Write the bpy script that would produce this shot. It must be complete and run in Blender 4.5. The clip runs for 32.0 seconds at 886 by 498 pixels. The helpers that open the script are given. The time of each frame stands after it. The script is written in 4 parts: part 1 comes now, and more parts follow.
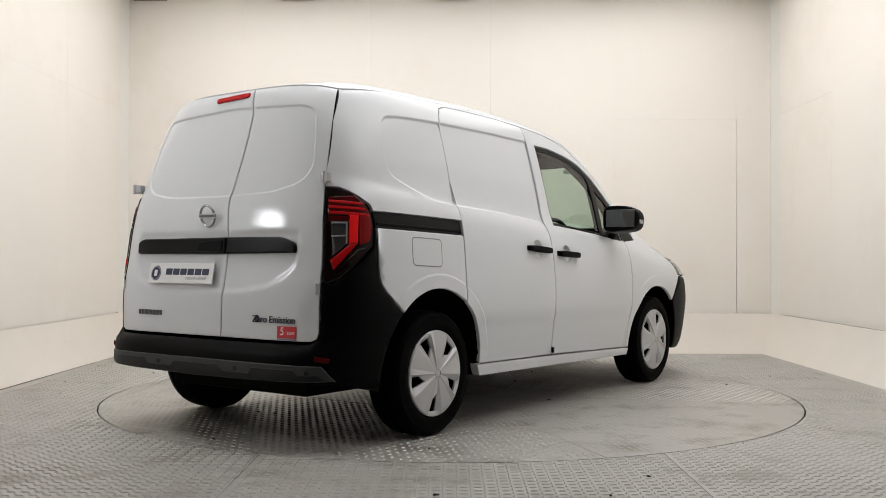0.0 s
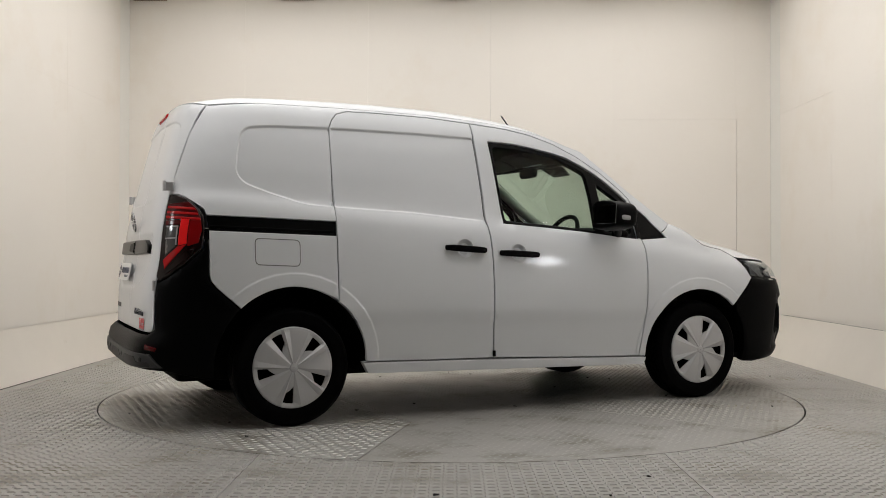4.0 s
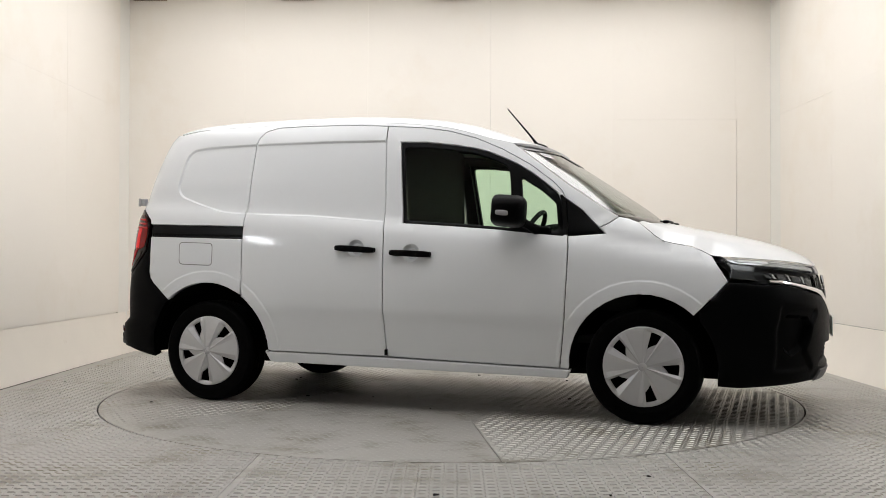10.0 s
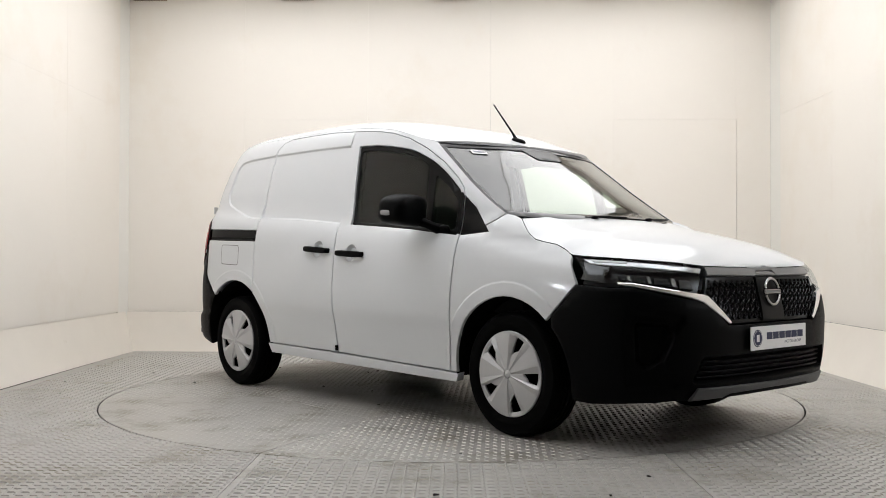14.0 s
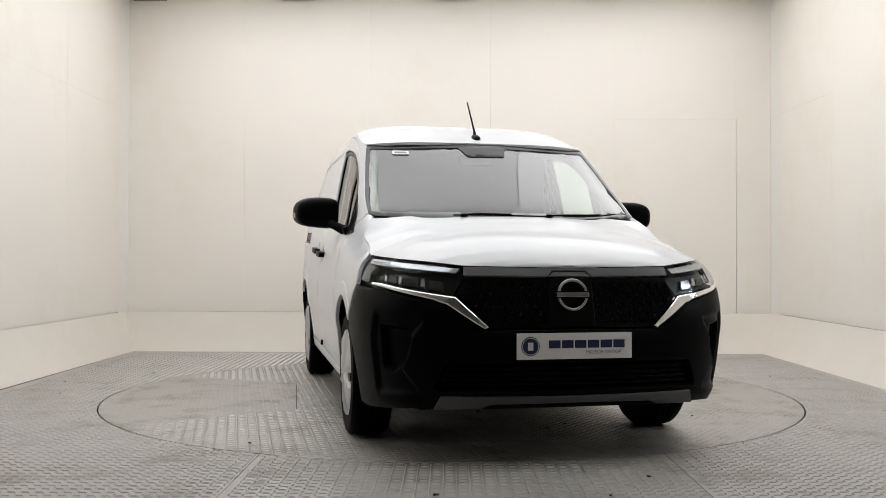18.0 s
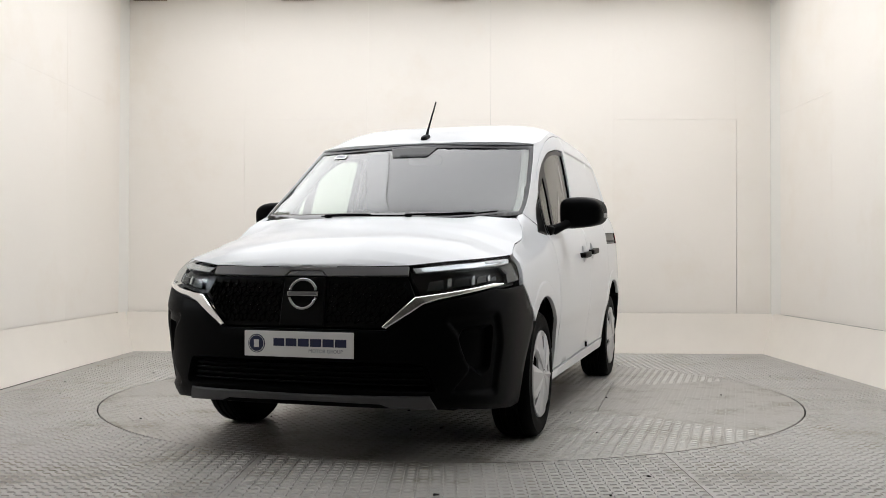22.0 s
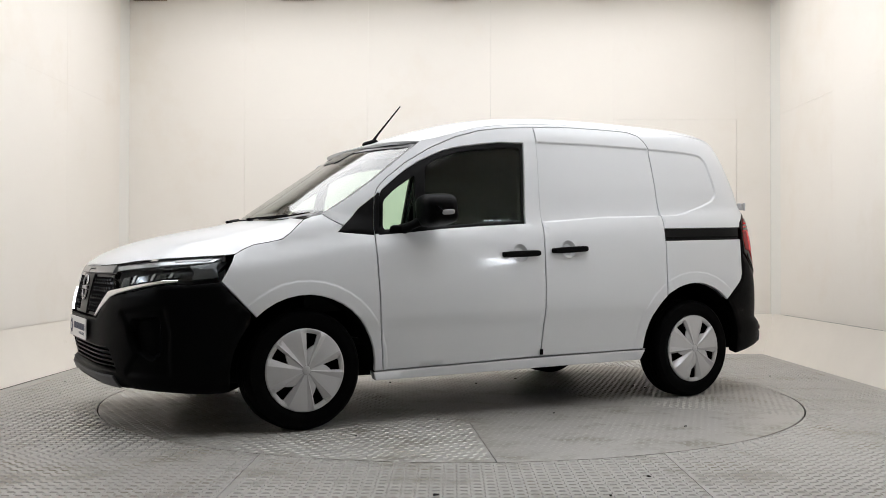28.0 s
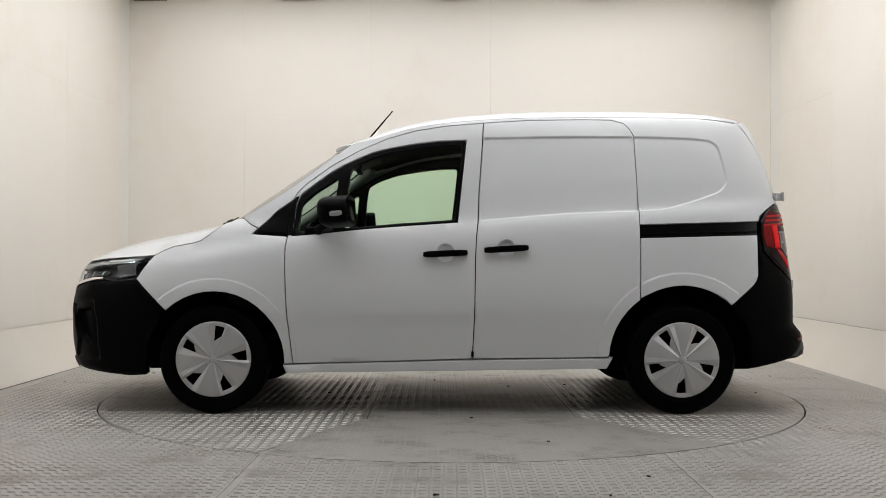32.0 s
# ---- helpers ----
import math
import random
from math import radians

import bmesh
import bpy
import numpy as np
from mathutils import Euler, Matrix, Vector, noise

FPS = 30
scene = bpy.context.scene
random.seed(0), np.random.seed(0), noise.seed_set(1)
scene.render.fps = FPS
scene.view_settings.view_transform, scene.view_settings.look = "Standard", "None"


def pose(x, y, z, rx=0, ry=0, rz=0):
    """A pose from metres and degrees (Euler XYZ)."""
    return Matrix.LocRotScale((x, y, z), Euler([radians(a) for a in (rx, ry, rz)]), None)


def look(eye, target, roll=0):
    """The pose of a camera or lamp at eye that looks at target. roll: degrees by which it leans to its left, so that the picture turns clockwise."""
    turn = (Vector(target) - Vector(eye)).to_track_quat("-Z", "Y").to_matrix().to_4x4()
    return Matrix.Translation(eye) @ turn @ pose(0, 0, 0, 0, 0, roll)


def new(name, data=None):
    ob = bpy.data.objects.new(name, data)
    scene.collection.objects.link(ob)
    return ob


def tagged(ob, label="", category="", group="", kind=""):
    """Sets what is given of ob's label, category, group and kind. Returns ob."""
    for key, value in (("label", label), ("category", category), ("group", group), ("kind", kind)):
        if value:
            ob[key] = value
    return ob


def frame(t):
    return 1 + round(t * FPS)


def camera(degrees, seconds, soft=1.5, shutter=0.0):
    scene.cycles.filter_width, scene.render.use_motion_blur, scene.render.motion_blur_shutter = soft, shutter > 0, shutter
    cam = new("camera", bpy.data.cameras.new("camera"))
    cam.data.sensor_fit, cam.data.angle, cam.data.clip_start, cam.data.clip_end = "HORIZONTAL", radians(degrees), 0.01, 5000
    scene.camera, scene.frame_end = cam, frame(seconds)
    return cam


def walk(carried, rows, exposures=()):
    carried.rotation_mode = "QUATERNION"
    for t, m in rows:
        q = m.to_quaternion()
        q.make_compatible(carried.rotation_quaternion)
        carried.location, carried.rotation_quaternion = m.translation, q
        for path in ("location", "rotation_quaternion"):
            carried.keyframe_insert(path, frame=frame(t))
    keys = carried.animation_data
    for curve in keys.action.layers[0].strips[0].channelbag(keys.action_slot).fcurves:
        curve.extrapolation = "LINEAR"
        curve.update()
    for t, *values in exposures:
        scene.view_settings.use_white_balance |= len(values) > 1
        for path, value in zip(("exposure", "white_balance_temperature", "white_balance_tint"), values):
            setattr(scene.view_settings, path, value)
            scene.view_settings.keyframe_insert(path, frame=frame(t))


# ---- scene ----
import functools

from mathutils.geometry import delaunay_2d_cdt

# ---- camera ----
EYE = (0.0, -6.4316, 0.8796)
AIM = (-0.00799, 1.0, 0.01342)
cam = camera(49.63, 32.0, soft=0.9)
STAND = look(EYE, (EYE[0] + AIM[0], EYE[1] + AIM[1], EYE[2] + AIM[2]), 0.134)
walk(cam, [(0, STAND), (32, STAND)], exposures=[
    (0, .12, 6450, 10), (1, .05, 6450, 10), (3, -.10, 6550, 10), (6, -.30, 6600, 10), (7, -.30, 6600, 10), (8, -.05, 6600, 10), (9, .10, 6550, 10), (11, .2, 6400, 10), (12, .22, 6350, 10), (13, .22, 6350, 10),
    (18, .08, 6350, 10), (20, .09, 6300, 10), (22, .16, 6250, 10), (25, .14, 6250, 10), (29, .18, 6250, 10), (31, .15, 6350, 10), (32, -.05, 6400, 10)])

# the turntable's turn: seconds, degrees
TURN = [(0, 54.5), (1, 47.2), (2, 39.9), (3, 32.6), (4.5, 21.55), (6, 10.65), (7, 3.35), (8, -3.95), (9, -11.3), (10, -18.6), (11, -25.85),
        (12, -33.15), (13, -40.45), (14, -47.8), (15.5, -58.85), (17, -70.0), (18, -77.42), (19, -84.87), (20, -92.25), (21, -99.55), (22, -106.75),
        (23, -113.85), (24, -121.08), (25, -128.35), (26.5, -139.25), (28, -150.2), (29, -157.45), (30, -164.75), (31, -172.0), (32, -179.25)]
VAN_AT = (0.030, 0.021)

# ---- world and lights ----
world = bpy.data.worlds.new("studio")
scene.world = world
world.use_nodes = True
world.node_tree.nodes["Background"].inputs[0].default_value = (0.9, 0.92, 1.0, 1)
world.node_tree.nodes["Background"].inputs[1].default_value = 0.02
CEILING_Z = 3.62


# ---- materials ----
def material(name, base=(.5, .5, .5), rough=.5, metal=0.0, coat=0.0, spec=.5, var=0.0, scale=8.0, bump=0.0, bump_scale=200.0, dirt=None, dirt_at=.62, dirt_scale=3.0, glow=None, rough_var=0.0, coat_rough=.03):
    m = bpy.data.materials.new(name)
    m.use_nodes = True
    nt = m.node_tree
    b = nt.nodes["Principled BSDF"]
    b.inputs["Base Color"].default_value = (*base, 1)
    b.inputs["Roughness"].default_value = rough
    b.inputs["Metallic"].default_value = metal
    b.inputs["Coat Weight"].default_value = coat
    b.inputs["Coat Roughness"].default_value = coat_rough
    b.inputs["Specular IOR Level"].default_value = spec
    tc = nt.nodes.new("ShaderNodeTexCoord")
    if var or dirt:
        n = nt.nodes.new("ShaderNodeTexNoise")
        n.inputs["Scale"].default_value, n.inputs["Detail"].default_value = scale, 6
        nt.links.new(tc.outputs["Object"], n.inputs["Vector"])
        mix = nt.nodes.new("ShaderNodeMix")
        mix.data_type = "RGBA"
        mix.inputs[6].default_value = (*[c * (1 - var) for c in base], 1)
        mix.inputs[7].default_value = (*[min(1, c * (1 + var)) for c in base], 1)
        nt.links.new(n.outputs[0], mix.inputs[0])
        out = mix.outputs[2]
        if dirt:
            d = nt.nodes.new("ShaderNodeTexNoise")
            d.inputs["Scale"].default_value, d.inputs["Detail"].default_value, d.inputs["Roughness"].default_value = dirt_scale, 9, .65
            nt.links.new(tc.outputs["Object"], d.inputs["Vector"])
            ramp = nt.nodes.new("ShaderNodeMapRange")
            ramp.inputs["From Min"].default_value, ramp.inputs["From Max"].default_value = dirt_at, dirt_at + .16
            nt.links.new(d.outputs[0], ramp.inputs["Value"])
            mix2 = nt.nodes.new("ShaderNodeMix")
            mix2.data_type = "RGBA"
            mix2.inputs[7].default_value = (*dirt, 1)
            nt.links.new(out, mix2.inputs[6])
            nt.links.new(ramp.outputs[0], mix2.inputs[0])
            out = mix2.outputs[2]
        nt.links.new(out, b.inputs["Base Color"])
        if rough_var:
            rr = nt.nodes.new("ShaderNodeMapRange")
            rr.inputs["To Min"].default_value, rr.inputs["To Max"].default_value = max(0, rough - rough_var), min(1, rough + rough_var)
            nt.links.new(n.outputs[0], rr.inputs["Value"])
            nt.links.new(rr.outputs[0], b.inputs["Roughness"])
    if bump:
        n2 = nt.nodes.new("ShaderNodeTexNoise")
        n2.inputs["Scale"].default_value, n2.inputs["Detail"].default_value = bump_scale, 3
        nt.links.new(tc.outputs["Object"], n2.inputs["Vector"])
        bp = nt.nodes.new("ShaderNodeBump")
        bp.inputs["Strength"].default_value, bp.inputs["Distance"].default_value = bump, .002
        nt.links.new(n2.outputs[0], bp.inputs["Height"])
        nt.links.new(bp.outputs[0], b.inputs["Normal"])
    if glow:
        b.inputs["Emission Color"].default_value = (*glow[:3], 1)
        b.inputs["Emission Strength"].default_value = glow[3]
    return m


def glass(name, tint, gloss_rough=.0, f0=.035, top=.95, rise=4.0):
    """Thin automotive glass: tinted see-through with a gloss that grows towards grazing angles."""
    m = bpy.data.materials.new(name)
    m.use_nodes = True
    nt = m.node_tree
    nt.nodes.remove(nt.nodes["Principled BSDF"])
    t, g, f, p, r, mx = (nt.nodes.new("ShaderNode" + k) for k in ("BsdfTransparent", "BsdfGlossy", "LayerWeight", "Math", "MapRange", "MixShader"))
    t.inputs[0].default_value = (*tint, 1)
    g.inputs["Roughness"].default_value = gloss_rough
    f.inputs["Blend"].default_value = .5
    p.operation = "POWER"
    p.inputs[1].default_value = rise
    r.inputs["To Min"].default_value, r.inputs["To Max"].default_value = f0, top
    nt.links.new(f.outputs["Facing"], p.inputs[0])
    nt.links.new(p.outputs[0], r.inputs["Value"])
    nt.links.new(r.outputs[0], mx.inputs[0])
    nt.links.new(t.outputs[0], mx.inputs[1])
    nt.links.new(g.outputs[0], mx.inputs[2])
    nt.links.new(mx.outputs[0], nt.nodes["Material Output"].inputs[0])
    return m


WALL = material("studio_wall_paint", (.862, .815, .750), .55, var=.035, scale=.9, dirt=(.835, .776, .695), dirt_at=.55, dirt_scale=1.1, bump=.12, bump_scale=60)
COVE = material("cove_paint", (.815, .763, .69), .5, var=.04, scale=4, bump=.3, bump_scale=14, dirt=(.62, .56, .46), dirt_at=.66, dirt_scale=7)
CEIL = material("ceiling_paint", (.82, .80, .75), .7, var=.03, scale=2)
PLATE = material("tread_plate_steel", (.39, .379, .360), .46, metal=.35, var=.15, scale=5, bump=.25, bump_scale=160, dirt=(.22, .20, .16), dirt_at=.53, dirt_scale=2.6, rough_var=.12)
PLATE_T = material("turntable_steel", (.38, .368, .346), .43, metal=.40, var=.16, scale=6, bump=.25, bump_scale=160, dirt=(.21, .19, .15), dirt_at=.50, dirt_scale=3.2, rough_var=.12)
TREAD = material("worn_tread_steel", (.43, .421, .40), .42, metal=.6, var=.2, scale=7, dirt=(.30, .275, .22), dirt_at=.54, dirt_scale=2.8)
GAP = material("joint_dark", (.03, .028, .025), .9)
PAINT = material("white_van_paint", (.635, .648, .668), .5, spec=.25, coat=.6, coat_rough=.11, var=.008, scale=30)
CLAD = material("black_grained_plastic", (.0012, .0012, .0014), .42, spec=.045, var=.15, scale=40, bump=.22, bump_scale=500)
BLACK = material("gloss_black_trim", (.002, .002, .0022), .3, spec=.10, coat=.0)
RUBBER = material("tyre_rubber", (.0014, .0014, .0015), .55, spec=.028, var=.2, scale=20, bump=.2, bump_scale=300)
WELL = material("wheel_well_liner", (.002, .002, .002), .95, spec=.04, var=.2)
SILVER = material("silver_wheel_cover_paint", (.44, .44, .45), .38, metal=.3, coat=.3, var=.03, scale=30)
CHROME = material("chrome", (.86, .86, .87), .07, metal=1.0)
SKID = material("dark_skid_plastic", (.030, .031, .033), .5, spec=.3, var=.08, scale=30, bump=.2, bump_scale=400)
# Darker copy of the skid plastic, for the recess's shade and the parking sensors
SKIDIN = material("skid_shade_and_sensor_plastic", (.011, .011, .0115), .5, spec=.2)
GREY = material("grey_skid_plastic", (.055, .055, .058), .5, var=.08, scale=30, bump=.2, bump_scale=400)
DARKGREY = material("dark_grey_gloss_strip", (.12, .12, .125), .28, coat=.4)
CABIN = material("cabin_dark_plastic", (.005, .005, .0053), .7, spec=.25, var=.1, scale=30)
TRIMGREY = material("pale_grey_cabin_trim", (.40, .39, .365), .7, var=.05, scale=40, bump=.1, bump_scale=400)
CLOTH = material("seat_cloth", (.010, .010, .011), .95, var=.25, scale=120, bump=.3, bump_scale=400)
GLASS = glass("green_tinted_side_glass", (.76, .90, .78), gloss_rough=.04, f0=.018)
WINDSCREEN = glass("windscreen_glass", (.66, .72, .69), gloss_rough=.06, f0=.115, rise=3.2)
REDLENS = material("red_lamp_lens", (.42, .004, .006), .2, coat=.05, spec=.2)
BRIGHTRED = material("bright_red_lamp_lens", (.86, .008, .010), .3, coat=.05, spec=.2)
WRAPRED = material("deep_red_corner_lens", (.20, .003, .004), .2, spec=.2)
DARKRED = material("dim_red_lens", (.06, .0015, .002), .15, spec=.2)
MIRROR = material("mirror_silver", (.13, .135, .14), .04, metal=1.0)
SMOKE = material("smoked_lamp_lens", (.006, .0012, .0012), .10, spec=.22)
LENSGREY = material("grey_reversing_lens", (.03, .03, .032), .12, coat=.4)
CLEARLENS = material("clear_lamp_lens", (.26, .26, .27), .12, coat=.4)
LAMPDARK = material("headlamp_dark_inner", (.004, .004, .0045), .3, spec=.3)
REFLECT = material("headlamp_reflector", (.55, .56, .575), .2, metal=.9)
LAMPEND = material("smoked_lamp_corner", (.075, .077, .08), .14, metal=.5, coat=.3)
LENS = glass("headlamp_clear_lens", (.85, .87, .88), gloss_rough=.03, f0=.012, top=.35, rise=7.0)
PLATEWHITE = material("white_number_plate", (.74, .74, .74), .35, coat=.3)
INKBLUE = material("dark_blue_print", (.006, .011, .055), .5)
INKGREY = material("grey_print", (.20, .21, .25), .4)
STICKRED = material("red_sticker", (.60, .02, .03), .35)
STICKWHITE = material("white_sticker", (.8, .8, .8), .4)
JOINT = material("flap_joint_grey", (.16, .16, .165), .6)
UNDER = material("underbody_dark", (.004, .004, .004), .95, spec=.1, var=.3)
LIGHT = material("light_panel_glow", (.9, .9, .9), .5, glow=(1.0, .99, .98, 2.0))
LIGHTDIM = material("dimmed_light_panel_glow", (.9, .9, .9), .5, glow=(1.0, .99, .98, 1.5))
# Dark colour stands in for the dim space behind the camera
NEARWALL = material("light_dimming_near_wall", (.13, .125, .115), .8, var=.1, scale=2)
LATTICE = material("gloss_black_lattice", (.045, .045, .048), .14, metal=.7)
SENSOR = material("dark_sensor_cover", (.012, .012, .0125), .25, spec=.2)
INKDARK = material("dark_badge_print", (.025, .030, .045), .35)
SCREENBLACK = material("black_glass_print", (.008, .008, .0085), .10, spec=.42)
BADGE = material("satin_badge_metal", (.34, .34, .35), .22, metal=1.0)
DIMREFLECT = material("headlamp_dim_reflector", (.10, .103, .107), .18, metal=.9)
FLOOD = material("flood_lamp_glow", (.9, .9, .9), .5, glow=(.90, .95, 1.0, 32.0))
HOUSING = material("lamp_housing", (.30, .24, .16), .6)


# ---- mesh helpers ----
def obj(name, verts, faces, mat, parent=None, label="", smooth=None):
    me = bpy.data.meshes.new(name)
    me.from_pydata([tuple(map(float, v)) for v in verts], [], [tuple(int(i) for i in f) for f in faces])
    me.materials.append(mat)
    if smooth is not None:
        for p in me.polygons:
            p.use_smooth = True
        me.set_sharp_from_angle(angle=radians(smooth))
    me.update()
    ob = new(name, me)
    ob.parent = parent
    if label:
        ob["label"] = label
    return ob


def part(name, bm, mat, parent, label="", smooth=None):
    bmesh.ops.recalc_face_normals(bm, faces=bm.faces)
    me = bpy.data.meshes.new(name)
    bm.to_mesh(me)
    bm.free()
    me.materials.append(mat)
    if smooth is not None:
        for p in me.polygons:
            p.use_smooth = True
        me.set_sharp_from_angle(angle=radians(smooth))
    ob = new(name, me)
    ob.parent = parent
    if label:
        ob["label"] = label
    return ob


def box(sx, sy, sz, m=Matrix(), bevel=0.0, bm=None):
    bm = bm or bmesh.new()
    r = bmesh.ops.create_cube(bm, size=1, matrix=m @ Matrix.Diagonal((sx, sy, sz, 1)))
    if bevel:
        es = list({e for v in r["verts"] for e in v.link_edges})
        bmesh.ops.bevel(bm, geom=es, offset=bevel, segments=2, profile=.6, affect="EDGES")
    return bm


def lathe(profile, steps=64, axis="y", bm=None, m=Matrix()):
    """Turns (r, h) round an axis."""
    bm = bm or bmesh.new()
    rings = []
    for r, h in profile:
        ring = []
        for i in range(steps):
            a = 2 * math.pi * i / steps
            v = Vector((r * math.cos(a), h, r * math.sin(a))) if axis == "y" else Vector((r * math.cos(a), r * math.sin(a), h))
            ring.append(bm.verts.new(m @ v))
        rings.append(ring)
    for a, b in zip(rings, rings[1:]):
        for i in range(steps):
            j = (i + 1) % steps
            bm.faces.new((a[i], a[j], b[j], b[i]))
    return bm


def tube(points, radius, sides=10, bm=None, closed=False):
    bm = bm or bmesh.new()
    pts = [Vector(p) for p in points]
    n, rings = len(pts), []
    for i, p in enumerate(pts):
        a, b = (pts[i - 1] if i or closed else p), (pts[(i + 1) % n] if i < n - 1 or closed else p)
        d = (b - a).normalized()
        up = Vector((0, 0, 1)) if abs(d.z) < .9 else Vector((1, 0, 0))
        s = d.cross(up).normalized()
        t = s.cross(d)
        r = radius[i] if isinstance(radius, (list, tuple)) else radius
        rings.append([bm.verts.new(p + s * r * math.cos(k * 2 * math.pi / sides) + t * r * math.sin(k * 2 * math.pi / sides)) for k in range(sides)])
    for i in range(n if closed else n - 1):
        a, b = rings[i], rings[(i + 1) % n]
        for k in range(sides):
            bm.faces.new((a[k], a[(k + 1) % sides], b[(k + 1) % sides], b[k]))
    if not closed:
        bm.faces.new(rings[0])
        bm.faces.new(rings[-1])
    return bm


@functools.lru_cache(maxsize=64)
def slopes(xs, ys):
    xs, ys = np.array(xs, float), np.array(ys, float)
    h, d = np.diff(xs), np.diff(ys) / np.diff(xs)
    m = np.zeros(len(xs))
    m[0], m[-1] = d[0], d[-1]
    for i in range(1, len(xs) - 1):
        if d[i - 1] * d[i] > 0:
            w1, w2 = 2 * h[i] + h[i - 1], h[i] + 2 * h[i - 1]
            m[i] = (w1 + w2) / (w1 / d[i - 1] + w2 / d[i])
    return xs, ys, h, m


def curve(x, xs, ys):
    """Monotone cubic through the points (xs, ys)."""
    xs, ys, h, m = slopes(tuple(xs), tuple(ys))
    x = np.asarray(x, float)
    k = np.clip(np.searchsorted(xs, x) - 1, 0, len(xs) - 2)
    t = np.clip((x - xs[k]) / h[k], 0, 1)
    return (ys[k] * (1 + 2 * t) * (1 - t) ** 2 + h[k] * m[k] * t * (1 - t) ** 2
            + ys[k + 1] * t * t * (3 - 2 * t) + h[k] * m[k + 1] * t * t * (t - 1))


# The van's skin in its own space: x forward from mid-wheelbase, y to its left, z up from the ground.
SIDE_Z = (.10, .22, .30, .42, .53, .575, .70, .85, .95, 1.04, 1.10, 1.124, 1.15, 1.35, 1.59, 1.68, 1.74, 1.80)
SIDE_Y = (.828, .851, .863, .879, .893, .8975, .899, .890, .879, .862, .838, .823, .814, .775, .722, .692, .645, .545)
NOSE_Z = (.10, .20, .26, .32, .45, .58, .75, .86, .90, .955, 1.01, 1.08, 1.12, 1.20, 1.30, 1.45, 1.58, 1.64, 1.75, 1.80)
NOSE_X = (2.14, 2.22, 2.285, 2.305, 2.318, 2.318, 2.288, 2.25, 2.20, 2.10, 1.90, 1.58, 1.41, 1.295, 1.15, .925, .72, .62, .40, .25)
TAIL_Z = (.10, .24, .28, .36, .45, .485, .51, .69, .765, .87, 1.05, 1.25, 1.45, 1.60, 1.72, 1.76, 1.80)
TAIL_X = (-1.98, -2.07, -2.12, -2.155, -2.155, -2.125, -2.10, -2.095, -2.088, -2.07, -2.048, -2.012, -1.967, -1.93, -1.895, -1.868, -1.80)


def half_width(x, z):
    low = z + .077 * (x + .18) * np.clip((z - .7) / .3, 0, 1) * np.clip((1.66 - z) / .3, 0, 1)
    low = low + .22 * np.maximum(x - 1.1, 0) * np.clip((z - .7) / .25, 0, 1)
    y = curve(low, SIDE_Z, SIDE_Y)
    back = np.clip((-1.35 - x) / .55, 0, 1.2) ** 2 * np.clip((z - 1.35) / .4, 0, 1) ** 2
    return y - .055 * back


def skin(a, z, nose):
    """The skin at height z; a runs from 0 (flank) to 1 (centre line) round the nose or the tail."""
    if nose:
        g = np.clip((z - .86) / .2, 0, 1)
        g = g * g * (3 - 2 * g)
        tip, p, q, span = curve(z, NOSE_Z, NOSE_X), 5 - 2 * g, 3.5 + 8 * g, 1.02 - .22 * g
    else:
        tip, p, q, span = curve(z, TAIL_Z, TAIL_X), 5., 7., -.86
    an = np.clip(a, 0, 1) * np.pi / 2
    x = tip - span + span * np.sin(an) ** (2 / p)
    w = half_width(x, z)
    return x, w * np.maximum(np.cos(an), 0) ** (2 / q), w, tip


def solve_skin(target, z, nose, key):
    lo, hi = np.zeros_like(z), np.ones_like(z)
    for _ in range(26):
        mid = (lo + hi) / 2
        x, y, w, tip = skin(mid, z, nose)
        below = key(x, y, w, tip) < target
        lo, hi = np.where(below, mid, lo), np.where(below, hi, mid)
    x, y, w, tip = skin((lo + hi) / 2, z, nose)
    return x, y


def on_side(u, z, hand=1):
    """Flank: u is x along the side and runs on round the corners."""
    u, z = np.asarray(u, float), np.asarray(z, float)
    x, y = u.copy(), half_width(u, z)
    for nose, sg in ((True, 1), (False, -1)):
        tip = skin(np.zeros_like(z), z, nose)[0]
        far = u > tip if nose else u < tip
        if far.any():
            xs, ys = solve_skin(sg * u[far], z[far], nose, lambda x, y, w, t: sg * x + (w - y))
            x[far], y[far] = xs, ys
    return np.stack([x, hand * y, z], -1)


def on_end(v, z, nose):
    """Nose or tail: v is y near the middle and runs on round the corners."""
    v, z = np.asarray(v, float), np.asarray(z, float)
    x, y = solve_skin(-np.abs(v), z, nose, lambda x, y, w, t: -(y + np.abs(t - x)))
    y = np.where(np.abs(v) < .1, np.abs(v), y)
    return np.stack([x, np.where(v < 0, -y, y), z], -1)


# ---- curved panels cut from the skin ----
def dense(pts, step, closed=True):
    out, n = [], len(pts)
    for i in range(n if closed else n - 1):
        a, b = np.array(pts[i], float), np.array(pts[(i + 1) % n], float)
        k = max(1, int(np.ceil(np.linalg.norm(b - a) / step)))
        out += [a + (b - a) * j / k for j in range(k)]
    if not closed:
        out.append(np.array(pts[-1], float))
    return np.array(out)


